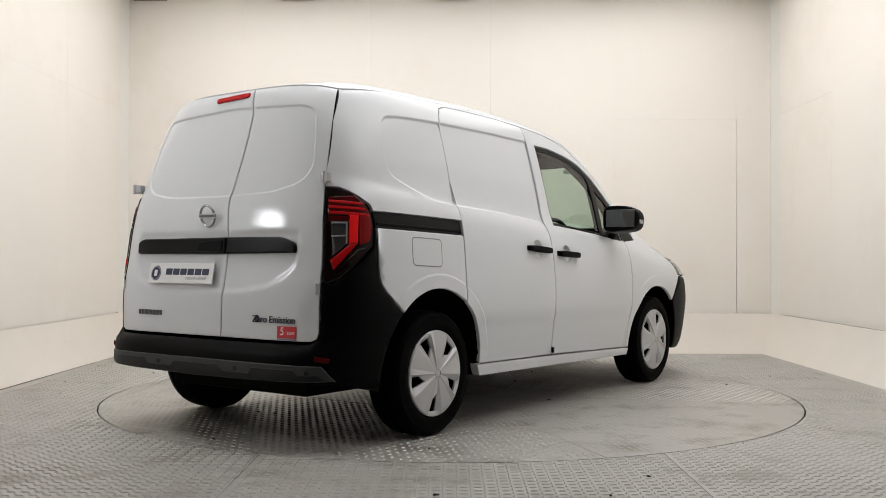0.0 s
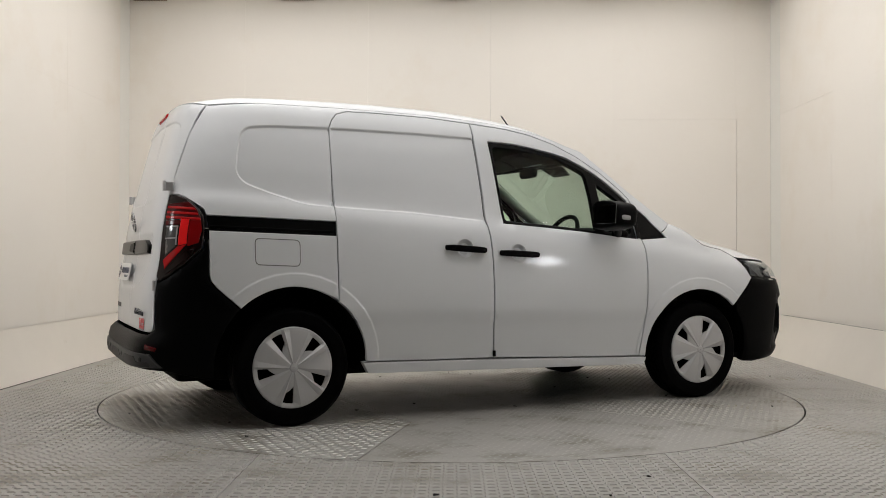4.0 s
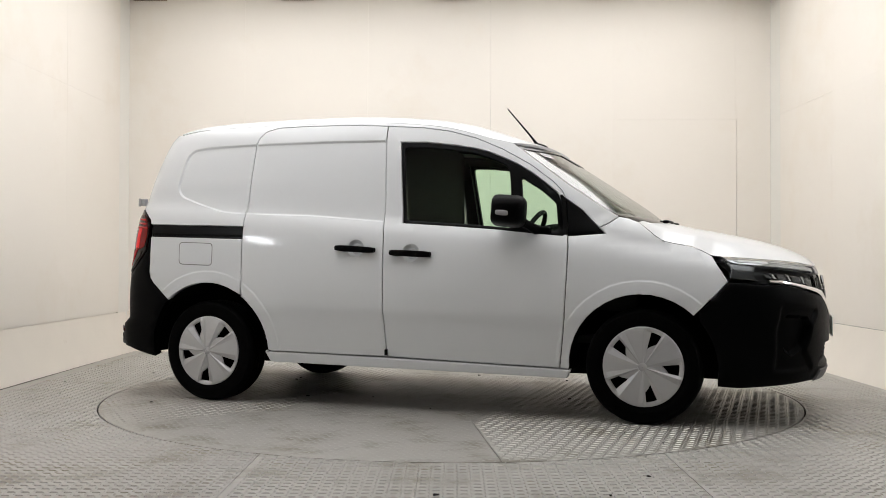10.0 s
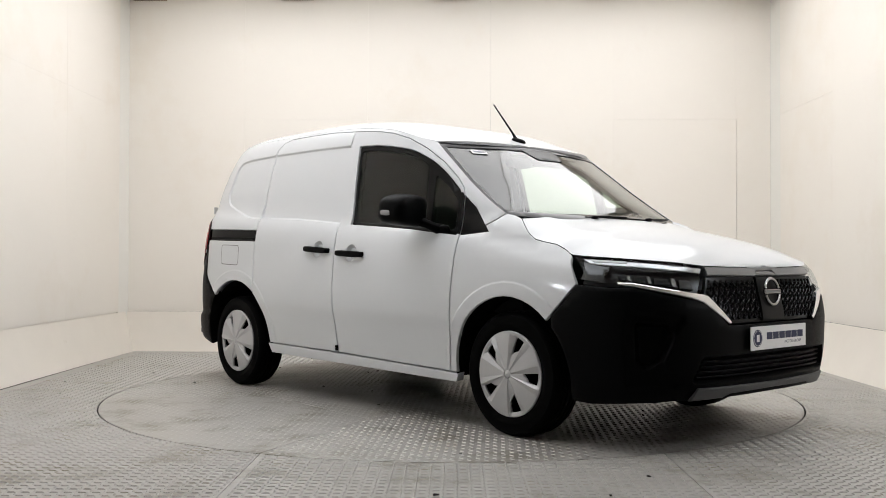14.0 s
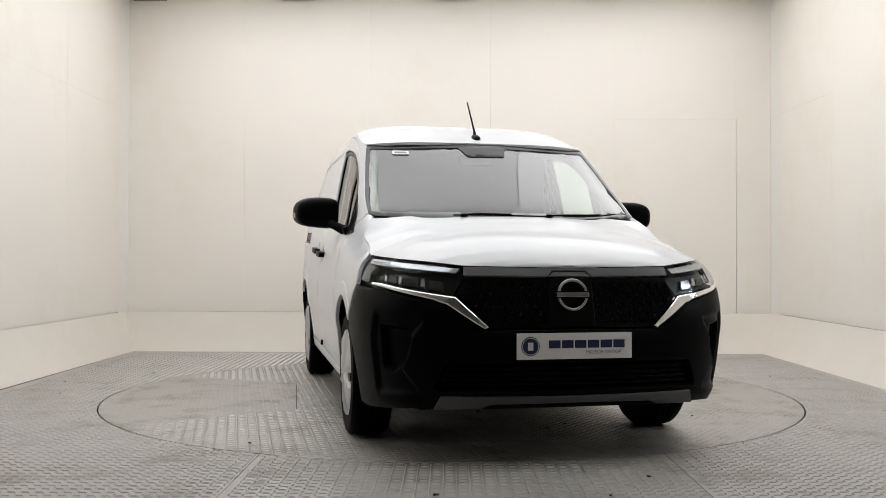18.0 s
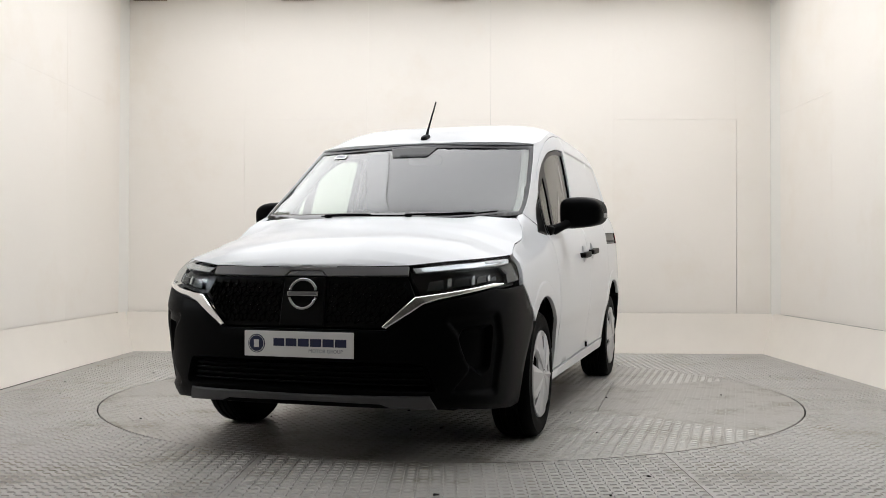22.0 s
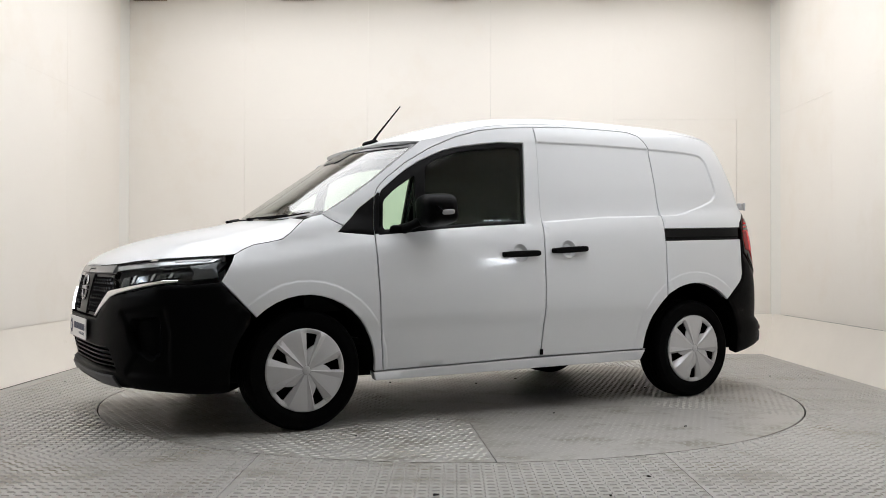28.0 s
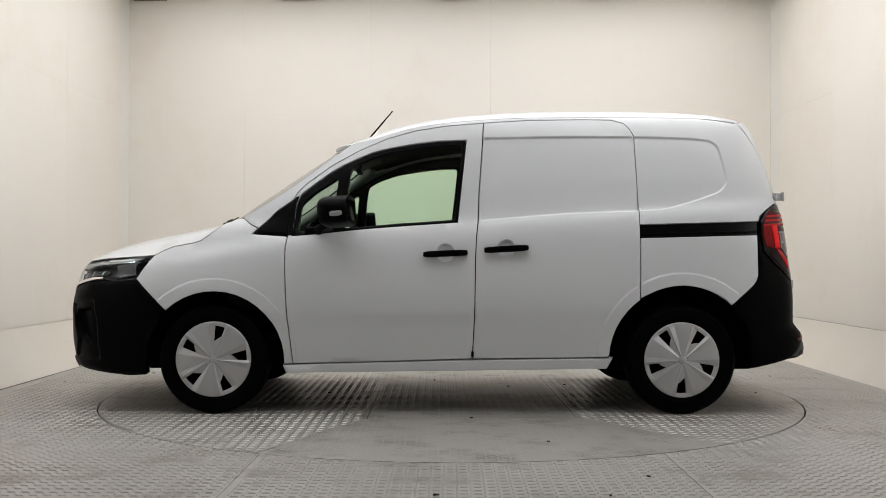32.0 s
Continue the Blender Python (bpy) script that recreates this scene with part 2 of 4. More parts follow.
def rounded(pts, radius, steps=5):
    """Rounds a polygon's corners: radius is one number or one for each corner."""
    out, n = [], len(pts)
    for i in range(n):
        a, b, c = (np.array(pts[k % n], float) for k in (i - 1, i, i + 1))
        r = radius[i] if isinstance(radius, (list, tuple)) else radius
        r = min(r, np.linalg.norm(a - b) * .48, np.linalg.norm(c - b) * .48)
        if r < 1e-4:
            out.append(b)
            continue
        p, q = b + (a - b) / np.linalg.norm(a - b) * r, b + (c - b) / np.linalg.norm(c - b) * r
        for t in np.linspace(0, 1, steps):
            out.append((1 - t) ** 2 * p + 2 * t * (1 - t) * b + t * t * q)
    return np.array(out)


def smooth_line(pts, n=6):
    """Catmull-Rom through an open chain."""
    p = np.array(pts, float)
    p = np.vstack([2 * p[0] - p[1], p, 2 * p[-1] - p[-2]])
    out = []
    for i in range(1, len(p) - 2):
        for t in np.linspace(0, 1, n, endpoint=False):
            out.append(.5 * (2 * p[i] + (p[i + 1] - p[i - 1]) * t + (2 * p[i - 1] - 5 * p[i] + 4 * p[i + 1] - p[i + 2]) * t * t
                             + (3 * p[i] - p[i - 1] - 3 * p[i + 1] + p[i + 2]) * t ** 3))
    out.append(p[-2])
    return [tuple(q) for q in out]


def area2(p):
    x, y = p[:, 0], p[:, 1]
    return float(np.sum(x * np.roll(y, -1) - np.roll(x, -1) * y))


def inset(p, d):
    """Moves a closed outline inward by d."""
    p = np.asarray(p, float)
    s = 1 if area2(p) > 0 else -1
    e = np.roll(p, -1, 0) - p
    e /= np.maximum(np.linalg.norm(e, axis=1, keepdims=True), 1e-9)
    nrm = np.stack([-e[:, 1], e[:, 0]], 1) * s
    prev = np.roll(nrm, 1, 0)
    b = nrm + prev
    b /= np.maximum(np.linalg.norm(b, axis=1, keepdims=True), 1e-6)
    c = np.clip(np.sum(b * nrm, 1), .5, 1)
    return p + b * (d / c)[:, None]


def inside(q, poly):
    x, y = q[:, 0:1], q[:, 1:2]
    a, b = poly, np.roll(poly, -1, 0)
    cond = (a[:, 1] > y) != (b[:, 1] > y)
    dy = np.where(np.abs(b[:, 1] - a[:, 1]) < 1e-12, 1e-12, b[:, 1] - a[:, 1])
    xi = a[:, 0] + (y - a[:, 1]) * (b[:, 0] - a[:, 0]) / dy
    return (np.sum(cond & (x < xi), 1) % 2) == 1


def distance(q, poly):
    a, b = poly, np.roll(poly, -1, 0)
    d = b - a
    l2 = np.maximum(np.sum(d * d, 1), 1e-12)
    t = np.clip(np.sum((q[:, None] - a) * d, 2) / l2, 0, 1)
    return np.min(np.linalg.norm(q[:, None] - a - t[..., None] * d, axis=2), 1)


def relief(q, features):
    """How far the surface is pushed in or out at the points q."""
    h = np.zeros(len(q))
    for poly, depth, width in features:
        sd = np.where(inside(q, poly), 1, -1) * distance(q, poly)
        t = np.clip(sd / width + .5, 0, 1)
        h += depth * t * t * (3 - 2 * t)
    return h


def panel(name, outline, where, mat, parent, holes=(), features=(), gap=.0030, edge=.003, depth=.02, off=0.0, step=.05, label="", smooth=35):
    """A panel with an outline in the skin's own coordinates, with turned-in edges; features: (outline, push, width of the slope)."""
    loops = [dense(outline, step)] + [dense(h, step) for h in holes]
    feats = [(np.asarray(f, float), d, w) for f, d, w in features]
    outer, rim = [], []
    for k, lp in enumerate(loops):
        s = 1 if k == 0 else -1
        outer.append(inset(lp, s * gap))
        rim.append(inset(lp, s * (gap + edge)))
    lo, hi = rim[0].min(0), rim[0].max(0)
    gx, gz = np.meshgrid(np.arange(lo[0], hi[0], step), np.arange(lo[1], hi[1], step * .8))
    gx[1::2] += step / 2
    grid = np.stack([gx.ravel(), gz.ravel()], 1)
    extra = [dense(inset(f, o * w), min(step * .5, .016)) for f, d, w in feats for o in (-1.3, -.8, -.5, -.17, .17, .5, .8, 1.3)]
    cloud = np.vstack([np.zeros((0, 2))] + extra)
    chain, m0 = [], 0
    for e in extra:
        chain += [(m0 + i, m0 + (i + 1) % len(e)) for i in range(len(e))]
        m0 += len(e)
    if len(cloud) and len(grid):
        dist = np.min(np.linalg.norm(grid[:, None] - cloud[None], axis=2), 1)
        grid = grid[dist > step * .35]
    q = np.vstack([cloud, grid])
    keep = inside(q, rim[0])
    for r in rim[1:]:
        keep &= ~inside(q, r)
    if len(q):
        dd = np.min([distance(q, r) for r in rim], 0)
        close = np.where(np.arange(len(q)) < len(cloud), .002, min(step * .3, .012))
        keep &= dd > close
    index = np.cumsum(keep) - 1
    q = q[keep]
    base, edges, n = [], [], 0
    for r in rim:
        base.append(r)
        edges += [(n + i, n + (i + 1) % len(r)) for i in range(len(r))]
        n += len(r)
    edges += [(n + int(index[a]), n + int(index[b])) for a, b in chain if keep[a] and keep[b]]
    pts = np.vstack(base + [q])
    res = delaunay_2d_cdt([Vector(p) for p in pts], edges, [], 0, 1e-7)
    pv, tris = np.array([tuple(v) for v in res[0]]), np.array([f for f in res[2] if len(f) == 3])
    cen = pv[tris].mean(1)
    ok = inside(cen, rim[0])
    for r in rim[1:]:
        ok &= ~inside(cen, r)
    tris = tris[ok]

    def place(p, o):
        e = 1e-3
        c = where(p[:, 0], p[:, 1])
        nrm = np.cross(where(p[:, 0] + e, p[:, 1]) - where(p[:, 0] - e, p[:, 1]), where(p[:, 0], p[:, 1] + e) - where(p[:, 0], p[:, 1] - e))
        nrm /= np.maximum(np.linalg.norm(nrm, axis=1, keepdims=True), 1e-12)
        flip = np.sum(nrm * (c - np.array((0, 0, .85))), 1) < 0
        nrm[flip] *= -1
        return c + nrm * np.asarray(o).reshape(-1, 1), nrm

    h = relief(pv, feats) if feats else np.zeros(len(pv))
    P, N = place(pv, off + h)
    verts, faces = [P], []
    a, b, c = P[tris[:, 0]], P[tris[:, 1]], P[tris[:, 2]]
    good = np.sum(np.cross(b - a, c - a) * N[tris[:, 0]], 1) > 0
    faces += [tuple(t) if g else tuple(t[::-1]) for t, g in zip(tris, good)]
    n = len(P)
    for r, o in zip(rim, outer):
        ho = relief(o, feats) if feats else np.zeros(len(o))
        m = len(r)
        R = place(r, off + (relief(r, feats) if feats else np.zeros(m)))[0]
        A = place(o, off + ho - edge * .8)[0]
        B = place(o, off + ho - depth)[0]
        verts += [R, A, B]
        for i in range(m):
            j = (i + 1) % m
            faces += [(n + i, n + j, n + m + j, n + m + i), (n + m + i, n + m + j, n + 2 * m + j, n + 2 * m + i)]
        n += 3 * m
    ob = obj(name, np.vstack(verts), faces, mat, parent, label)
    bm = bmesh.new()
    bm.from_mesh(ob.data)
    bmesh.ops.remove_doubles(bm, verts=bm.verts, dist=2e-5)
    bmesh.ops.recalc_face_normals(bm, faces=bm.faces)
    far = max(bm.faces, key=lambda f: (f.calc_center_median() - Vector((0, 0, .85))).length)
    if far.normal.dot(far.calc_center_median() - Vector((0, 0, .85))) < 0:
        bmesh.ops.reverse_faces(bm, faces=bm.faces)
    bm.to_mesh(ob.data)
    bm.free()
    for p in ob.data.polygons:
        p.use_smooth = True
    ob.data.set_sharp_from_angle(angle=radians(smooth))
    return ob


def left(u, z):
    return on_side(u, z, 1)


def right(u, z):
    return on_side(u, z, -1)


def nose(v, z):
    return on_end(v, z, True)


def tail(v, z):
    return on_end(v, z, False)


def tail_u(v, z):
    """The flank's coordinate of a point given on the tail."""
    p = on_end(np.array([v]), np.array([z]), False)[0]
    return (float(p[0] - (half_width(p[0], z) - abs(p[1]))), z)


def nose_v(u, z):
    """The nose's coordinate of a point given on the flank."""
    p = on_side(np.array([u]), np.array([z]), 1)[0]
    return (float(curve(z, NOSE_Z, NOSE_X) - p[0] + p[1]), z)


def tail_v(u, z):
    p = on_side(np.array([u]), np.array([z]), 1)[0]
    return (float(p[0] - curve(z, TAIL_Z, TAIL_X) + p[1]), z)


def tail_pose(v, z, off):
    """A pose on the tail's skin: local x to the reader's right, local y up, local z out."""
    e = .004
    p = tail(np.array([v, v + e, v - e, v, v]), np.array([z, z, z, z + e, z - e]))
    right_, up = Vector(p[2] - p[1]).normalized(), Vector(p[3] - p[4]).normalized()
    out = right_.cross(up).normalized()
    up = out.cross(right_)
    m = Matrix((right_, up, out)).transposed().to_4x4()
    m.translation = Vector(p[0]) + out * off
    return m


def mirrored(pts):
    return [(-a, b) for a, b in pts]


def arc(cx, cz, r, a0, a1, n=14):
    return [(cx + r * math.cos(radians(a0 + (a1 - a0) * i / (n - 1))), cz + r * math.sin(radians(a0 + (a1 - a0) * i / (n - 1)))) for i in range(n)]


# ---- the studio ----
def structure(ob, label, category):
    return tagged(ob, label, category, kind="structure")


def slab(name, corners, z0, z1, mat, label, category):
    """A prism on a floor plan."""
    n = len(corners)
    v = [(x, y, z0) for x, y in corners] + [(x, y, z1) for x, y in corners]
    f = [tuple(range(n))[::-1], tuple(range(n, 2 * n))] + [(i, (i + 1) % n, n + (i + 1) % n, n + i) for i in range(n)]
    return structure(obj(name, v, f, mat), label, category)


NEAR_Y = -8.2
FLOOR_L, FLOOR_R = (-3.094, 2.906), (3.003, 2.82)      # the floor's far corners
WALL_L, WALL_R = (-3.19, 3.03), (3.125, 2.945)         # the wall's far corners above the cove
BAND = .385
RING = 2.224

slab("ground", [(-4.2, NEAR_Y - .6), (4.2, NEAR_Y - .6), (4.2, 4.2), (-4.2, 4.2)], -.30, -.06, GAP, "dark concrete slab under the studio floor", "ground")


def floor_sheet(name, outline, mat, parent):
    """A steel sheet with its top at z = 0, a hole for the turntable left out where the outline follows the ring."""
    n = len(outline)
    v = [(x, y, -.012) for x, y in outline] + [(x, y, 0) for x, y in outline]
    f = [tuple(range(n))[::-1], tuple(range(n, 2 * n))] + [(i, (i + 1) % n, n + (i + 1) % n, n + i) for i in range(n)]
    return obj(name, v, f, mat, parent)


floor = structure(new("floor"), "grey steel tread-plate floor round a turntable", "floor")


def ring_arc(a0, a1, r=RING + .005, n=60):
    return [(r * math.cos(radians(a0 + (a1 - a0) * i / (n - 1))), r * math.sin(radians(a0 + (a1 - a0) * i / (n - 1)))) for i in range(n)]


J = .0024
# sheets round the ring: front apron between two joints, the two sides, the back
floor_sheet("sheet", [(-.87 + J, NEAR_Y), (.985 - J, NEAR_Y), (.985 - J, -2.0)] + ring_arc(-63.78, -112.93)[1:-1] + [(-.87 + J, -2.05)], PLATE, floor)
floor_sheet("sheet", [(.985 + J, NEAR_Y), (3.06, NEAR_Y), (3.02, -.0)] + [(2.4, -.0)] + ring_arc(0, -63.72), PLATE, floor)
floor_sheet("sheet", [(-3.05, NEAR_Y), (-.87 - J, NEAR_Y)] + ring_arc(-112.99, -161) + [(-3.05, -.76)], PLATE, floor)
floor_sheet("sheet", [(-3.05, -.76 + J)] + ring_arc(-161.2, -270) + [(0, 2.87), FLOOR_L], PLATE, floor)
floor_sheet("sheet", [(J, 2.87)] + ring_arc(90, 0.1) + [(2.4, J), (3.02, J), FLOOR_R], PLATE, floor)


def sheet_wall(name, a, b, cuts, rows, label, dark=()):
    """A wall of painted sheets from a to b (plan), split at the distances cuts and heights rows, on a backing slab."""
    a, b = Vector((*a, 0)), Vector((*b, 0))
    d = (b - a).normalized()
    out = Vector((d.y, -d.x, 0)) * -1
    wall = slab(name, [(p.x, p.y) for p in (a + out * .03, b + out * .03, b + out * .15, a + out * .15)], 0.0, CEILING_Z, JOINT if dark else WALL, label, "wall")
    cs = [0.0, *cuts, (b - a).length]
    for i in range(len(cs) - 1):
        for k in range(len(rows) - 1):
            g0 = .004 if (i, k, "v") in dark else .0006
            g1 = .0028 if (i, k, "h") in dark else .0006
            p, q = a + d * (cs[i] + (g0 if i else 0)), a + d * (cs[i + 1] - .0006)
            z0, z1 = rows[k], rows[k + 1] - g1
            c = [p, q, q + out * .03, p + out * .03]
            v = [(*w.xy, z0) for w in c] + [(*w.xy, z1) for w in c]
            obj("panel", v, [(3, 2, 1, 0), (4, 5, 6, 7), (0, 1, 5, 4), (1, 2, 6, 5), (2, 3, 7, 6), (3, 0, 4, 7)], WALL, wall)
    return wall


ROWS = (BAND, 2.285, CEILING_Z)
BACK_CUTS = [1.15, 2.37, 3.58, 4.79, 5.98]
sheet_wall("wall_back", WALL_L, WALL_R, BACK_CUTS, ROWS, "cream painted sheet wall with faint joints", dark={(5, 0, "v"), (4, 0, "h")})
LEFT_NEAR, RIGHT_NEAR = (-3.20, NEAR_Y), (3.19, NEAR_Y)
sheet_wall("wall_left", LEFT_NEAR, (WALL_L[0] - .03, WALL_L[1] - .19), [1.22 * k for k in range(1, 9)], (BAND, 2.36, CEILING_Z), "cream painted side wall with faint sheet joints")
sheet_wall("wall_right", (WALL_R[0] + .03, WALL_R[1] - .19), RIGHT_NEAR, [1.22 * k for k in range(1, 9)], (BAND, 2.30, CEILING_Z), "cream painted side wall with faint sheet joints", dark={(0, 0, "h")})
slab("corner_post_left", [(WALL_L[0] - .03, WALL_L[1] - .19), WALL_L, (WALL_L[0] - .1, WALL_L[1] + .1), (WALL_L[0] - .18, WALL_L[1] - .19)], 0, CEILING_Z, CEIL, "pale chamfered corner strip between two walls", "corner strip")
slab("corner_post_right", [WALL_R, (WALL_R[0] + .03, WALL_R[1] - .19), (WALL_R[0] + .18, WALL_R[1] - .19), (WALL_R[0] + .1, WALL_R[1] + .1)], 0, CEILING_Z, CEIL, "pale chamfered corner strip between two walls", "corner strip")
# Wall out of view, coloured dark to hold back light from the camera side
slab("wall_front", [(-3.4, NEAR_Y - .15), (3.4, NEAR_Y - .15), (3.4, NEAR_Y), (-3.4, NEAR_Y)], -.06, CEILING_Z, NEARWALL, "unseen dark wall added behind the camera to dim light from there", "wall")
slab("ceiling", [(-3.5, NEAR_Y - .2), (3.5, NEAR_Y - .2), (3.5, 3.3), (-3.5, 3.3)], CEILING_Z, CEILING_Z + .12, CEIL, "white studio ceiling", "ceiling")


def cove(name, a, b, wa, wb):
    """The sloping skirt from the floor's edge up to the wall."""
    prof = [(0, 0), (.10, .03), (.35, .10), (.72, .22), (.93, .33), (1.0, BAND)]
    v, f, steps = [], [], 40
    for i in range(steps + 1):
        t = i / steps
        p, w = Vector((*a, 0)).lerp(Vector((*b, 0)), t), Vector((*wa, 0)).lerp(Vector((*wb, 0)), t)
        for s, z in prof:
            wob = .004 * noise.noise(Vector((p.x * 1.7, p.y * 1.7, z * 6))) * (z > 0)
            q = p.lerp(w, s)
            v.append((q.x + wob, q.y + wob, z))
    k = len(prof)
    for i in range(steps):
        for j in range(k - 1):
            f.append((i * k + j, i * k + j + 1, (i + 1) * k + j + 1, (i + 1) * k + j))
    ob = obj(name, v, f, COVE, None, smooth=60)
    return structure(ob, "cream plastered cove at the wall's foot", "cove")


cove("cove_left", (-3.04, NEAR_Y), FLOOR_L, LEFT_NEAR, (WALL_L[0] - .01, WALL_L[1] - .02))
cove("cove_back", FLOOR_L, FLOOR_R, (WALL_L[0] - .01, WALL_L[1] - .02), (WALL_R[0] + .01, WALL_R[1] - .02))
cove("cove_right", FLOOR_R, (3.06, NEAR_Y), (WALL_R[0] + .01, WALL_R[1] - .02), RIGHT_NEAR)


# three long luminous fabric ceilings over the turntable, unseen; middle dimmed to balance light
def ceiling_light(x0, x1, y0, y1, glow):
    c = tagged(new("ceiling_light"), "long glowing white fabric ceiling light in a pale frame", "ceiling light", "ceiling lights")
    c.location = ((x0 + x1) / 2, (y0 + y1) / 2, CEILING_Z)
    w, l = x1 - x0, y1 - y0
    part("diffuser", box(w, l, .02, pose(0, 0, -.07)), glow, c, "glowing stretched white fabric")
    for k in (-1, 1):
        part("frame_bar", box(.006, l + .024, .085, pose(k * (w / 2 + .003), 0, -.0425), .001), CEIL, c)
        part("frame_bar", box(w, .012, .085, pose(0, k * (l / 2 + .006), -.0425), .002), CEIL, c)


ceiling_light(-2.78, -.97, -2.9, 2.5, LIGHT)
ceiling_light(-.957, .957, -2.9, 2.5, LIGHTDIM)
ceiling_light(.97, 2.78, -2.9, 2.5, LIGHT)

# ---- the turntable ----
turntable = tagged(new("turntable"), "round grey steel tread-plate turntable let into the floor", "turntable")
part("disc", lathe([(0.001, -.05), (RING - .001, -.05), (RING - .001, -.008), (0.001, -.008)], 160, "z"), GAP, turntable)


def tread_field(name, spots, parent, mat, pitch=.038, turn=45.0, length=.036, width=.0135, height=.0044, label=""):
    """Raised lozenges of tread plate, alternating in direction, wherever spots(x, y) says so: one joined part."""
    verts, faces = [], []
    c, s = math.cos(radians(turn)), math.sin(radians(turn))
    n = int(4.6 / pitch)
    gi, gj = np.meshgrid(np.arange(-n, n + 1), np.arange(-n, n + 1), indexing="ij")
    keep = spots((gi * c - gj * s) * pitch, (gi * s + gj * c) * pitch)
    for i in range(-n, n + 1):
        for j in range(-n, n + 1):
            u, w = i * pitch, j * pitch
            x, y = u * c - w * s, u * s + w * c
            if not keep[i + n, j + n]:
                continue
            a = radians(turn + (45 if (i + j) % 2 else -45))
            ca, sa = math.cos(a), math.sin(a)
            k = len(verts)
            for lx, ly, lz in ((-length / 2, 0, -.0005), (0, -width / 2, -.0005), (length / 2, 0, -.0005), (0, width / 2, -.0005), (-length * .28, 0, height), (length * .28, 0, height)):
                verts.append((x + lx * ca - ly * sa, y + lx * sa + ly * ca, lz))
            faces += [(k, k + 1, k + 4), (k + 1, k + 5, k + 4), (k + 1, k + 2, k + 5), (k + 2, k + 3, k + 5), (k + 3, k + 4, k + 5), (k + 3, k, k + 4)]
    ob = obj(name, verts, faces, mat, parent, label, smooth=50)
    ob["kind"] = "stuff"
    return ob


def clear_of_ring(x, y):
    return x * x + y * y > (RING + .016) ** 2


tread_field("tread_pattern", lambda x, y: (np.abs(x + .025) < 2.955) & (y > -3.1) & (y < -.78) & clear_of_ring(x, y) & (np.abs(x - .985) > .012) & (np.abs(x + .87) > .012), floor, TREAD, turn=45, label="raised tread lozenges")
tread_field("tread_pattern", lambda x, y: (np.abs(x + .025) < 2.955) & (y > -.74) & (y < 2.78) & clear_of_ring(x, y) & (np.abs(x) > .02), floor, TREAD, turn=45, label="raised tread lozenges")

INNER = [(-.70, .98), (.48, 1.05), (.48, -1.05), (-.70, -.98)]


def rim_arc(a0, a1, r=RING - .003):
    k = max(3, int(abs(a1 - a0) / 2))
    return [(r * math.cos(radians(a0 + (a1 - a0) * i / k)), r * math.sin(radians(a0 + (a1 - a0) * i / k))) for i in range(k + 1)]


SECTORS = [([INNER[1], INNER[0]], rim_arc(126, 65.5), 45), ([INNER[2], INNER[1]], rim_arc(65.5, -65.5), 45),
           ([INNER[3], INNER[2]], rim_arc(294.5, 234), 45), ([INNER[0], INNER[3]], rim_arc(234, 126), 45)]
for near, rim, turn in SECTORS + [(INNER, [], 45)]:
    out = inset(np.array(near + rim), .0022)
    k = len(out)
    pv = [(x, y, -.010) for x, y in out] + [(x, y, .0) for x, y in out]
    sheet = obj("plate", pv, [tuple(range(k))[::-1], tuple(range(k, 2 * k))] + [(i, (i + 1) % k, k + (i + 1) % k, k + i) for i in range(k)], PLATE_T, turntable)
    small = inset(out, .012)
    tread_field("tread_pattern", lambda x, y: inside(np.stack([x.ravel(), y.ravel()], 1), small).reshape(x.shape), sheet, TREAD, turn=turn, height=.0016 if 0 < len(rim) < 45 else .0027 if rim else .0026)


def debris(name, count, spread, parent, seed):
    """Small dark flakes of dirt lying on the plates."""
    rnd = random.Random(seed)
    verts, faces = [], []
    for _ in range(count):
        a, r = rnd.uniform(0, 2 * math.pi), math.sqrt(rnd.uniform(spread[0] ** 2, spread[1] ** 2))
        x, y = r * math.cos(a), r * math.sin(a)
        if abs(x) > 2.9 or y > 2.7 or y < -3.0:
            continue
        w, l, t = rnd.uniform(.002, .006), rnd.uniform(.004, .014), rnd.uniform(0, 3.14)
        k, z = len(verts), .0045
        for u, v, h in ((-l, -w, 0), (l, -w * .6, .002), (l * .7, w, 0), (-l * .5, w * 1.2, .003)):
            verts.append((x + u * math.cos(t) - v * math.sin(t), y + u * math.sin(t) + v * math.cos(t), z + h))
        for u, v in ((-l, -w), (l, -w * .6), (l * .7, w), (-l * .5, w * 1.2)):
            verts.append((x + u * math.cos(t) - v * math.sin(t), y + u * math.sin(t) + v * math.cos(t), 0.0))
        faces += [(k, k + 1, k + 2, k + 3), (k, k + 4, k + 5, k + 1), (k + 1, k + 5, k + 6, k + 2), (k + 2, k + 6, k + 7, k + 3), (k + 3, k + 7, k + 4, k)]
    ob = obj(name, verts, faces, GAP, parent, "small dark flakes of dirt")
    ob["kind"] = "stuff"


debris("dirt_flake", 26, (RING + .05, 3.7), floor, 4)
debris("dirt_flake", 18, (.3, RING - .05), turntable, 9)


# ---- the van ----
van = tagged(new("van"), "white panel van with black bumpers and silver wheel covers", "van")

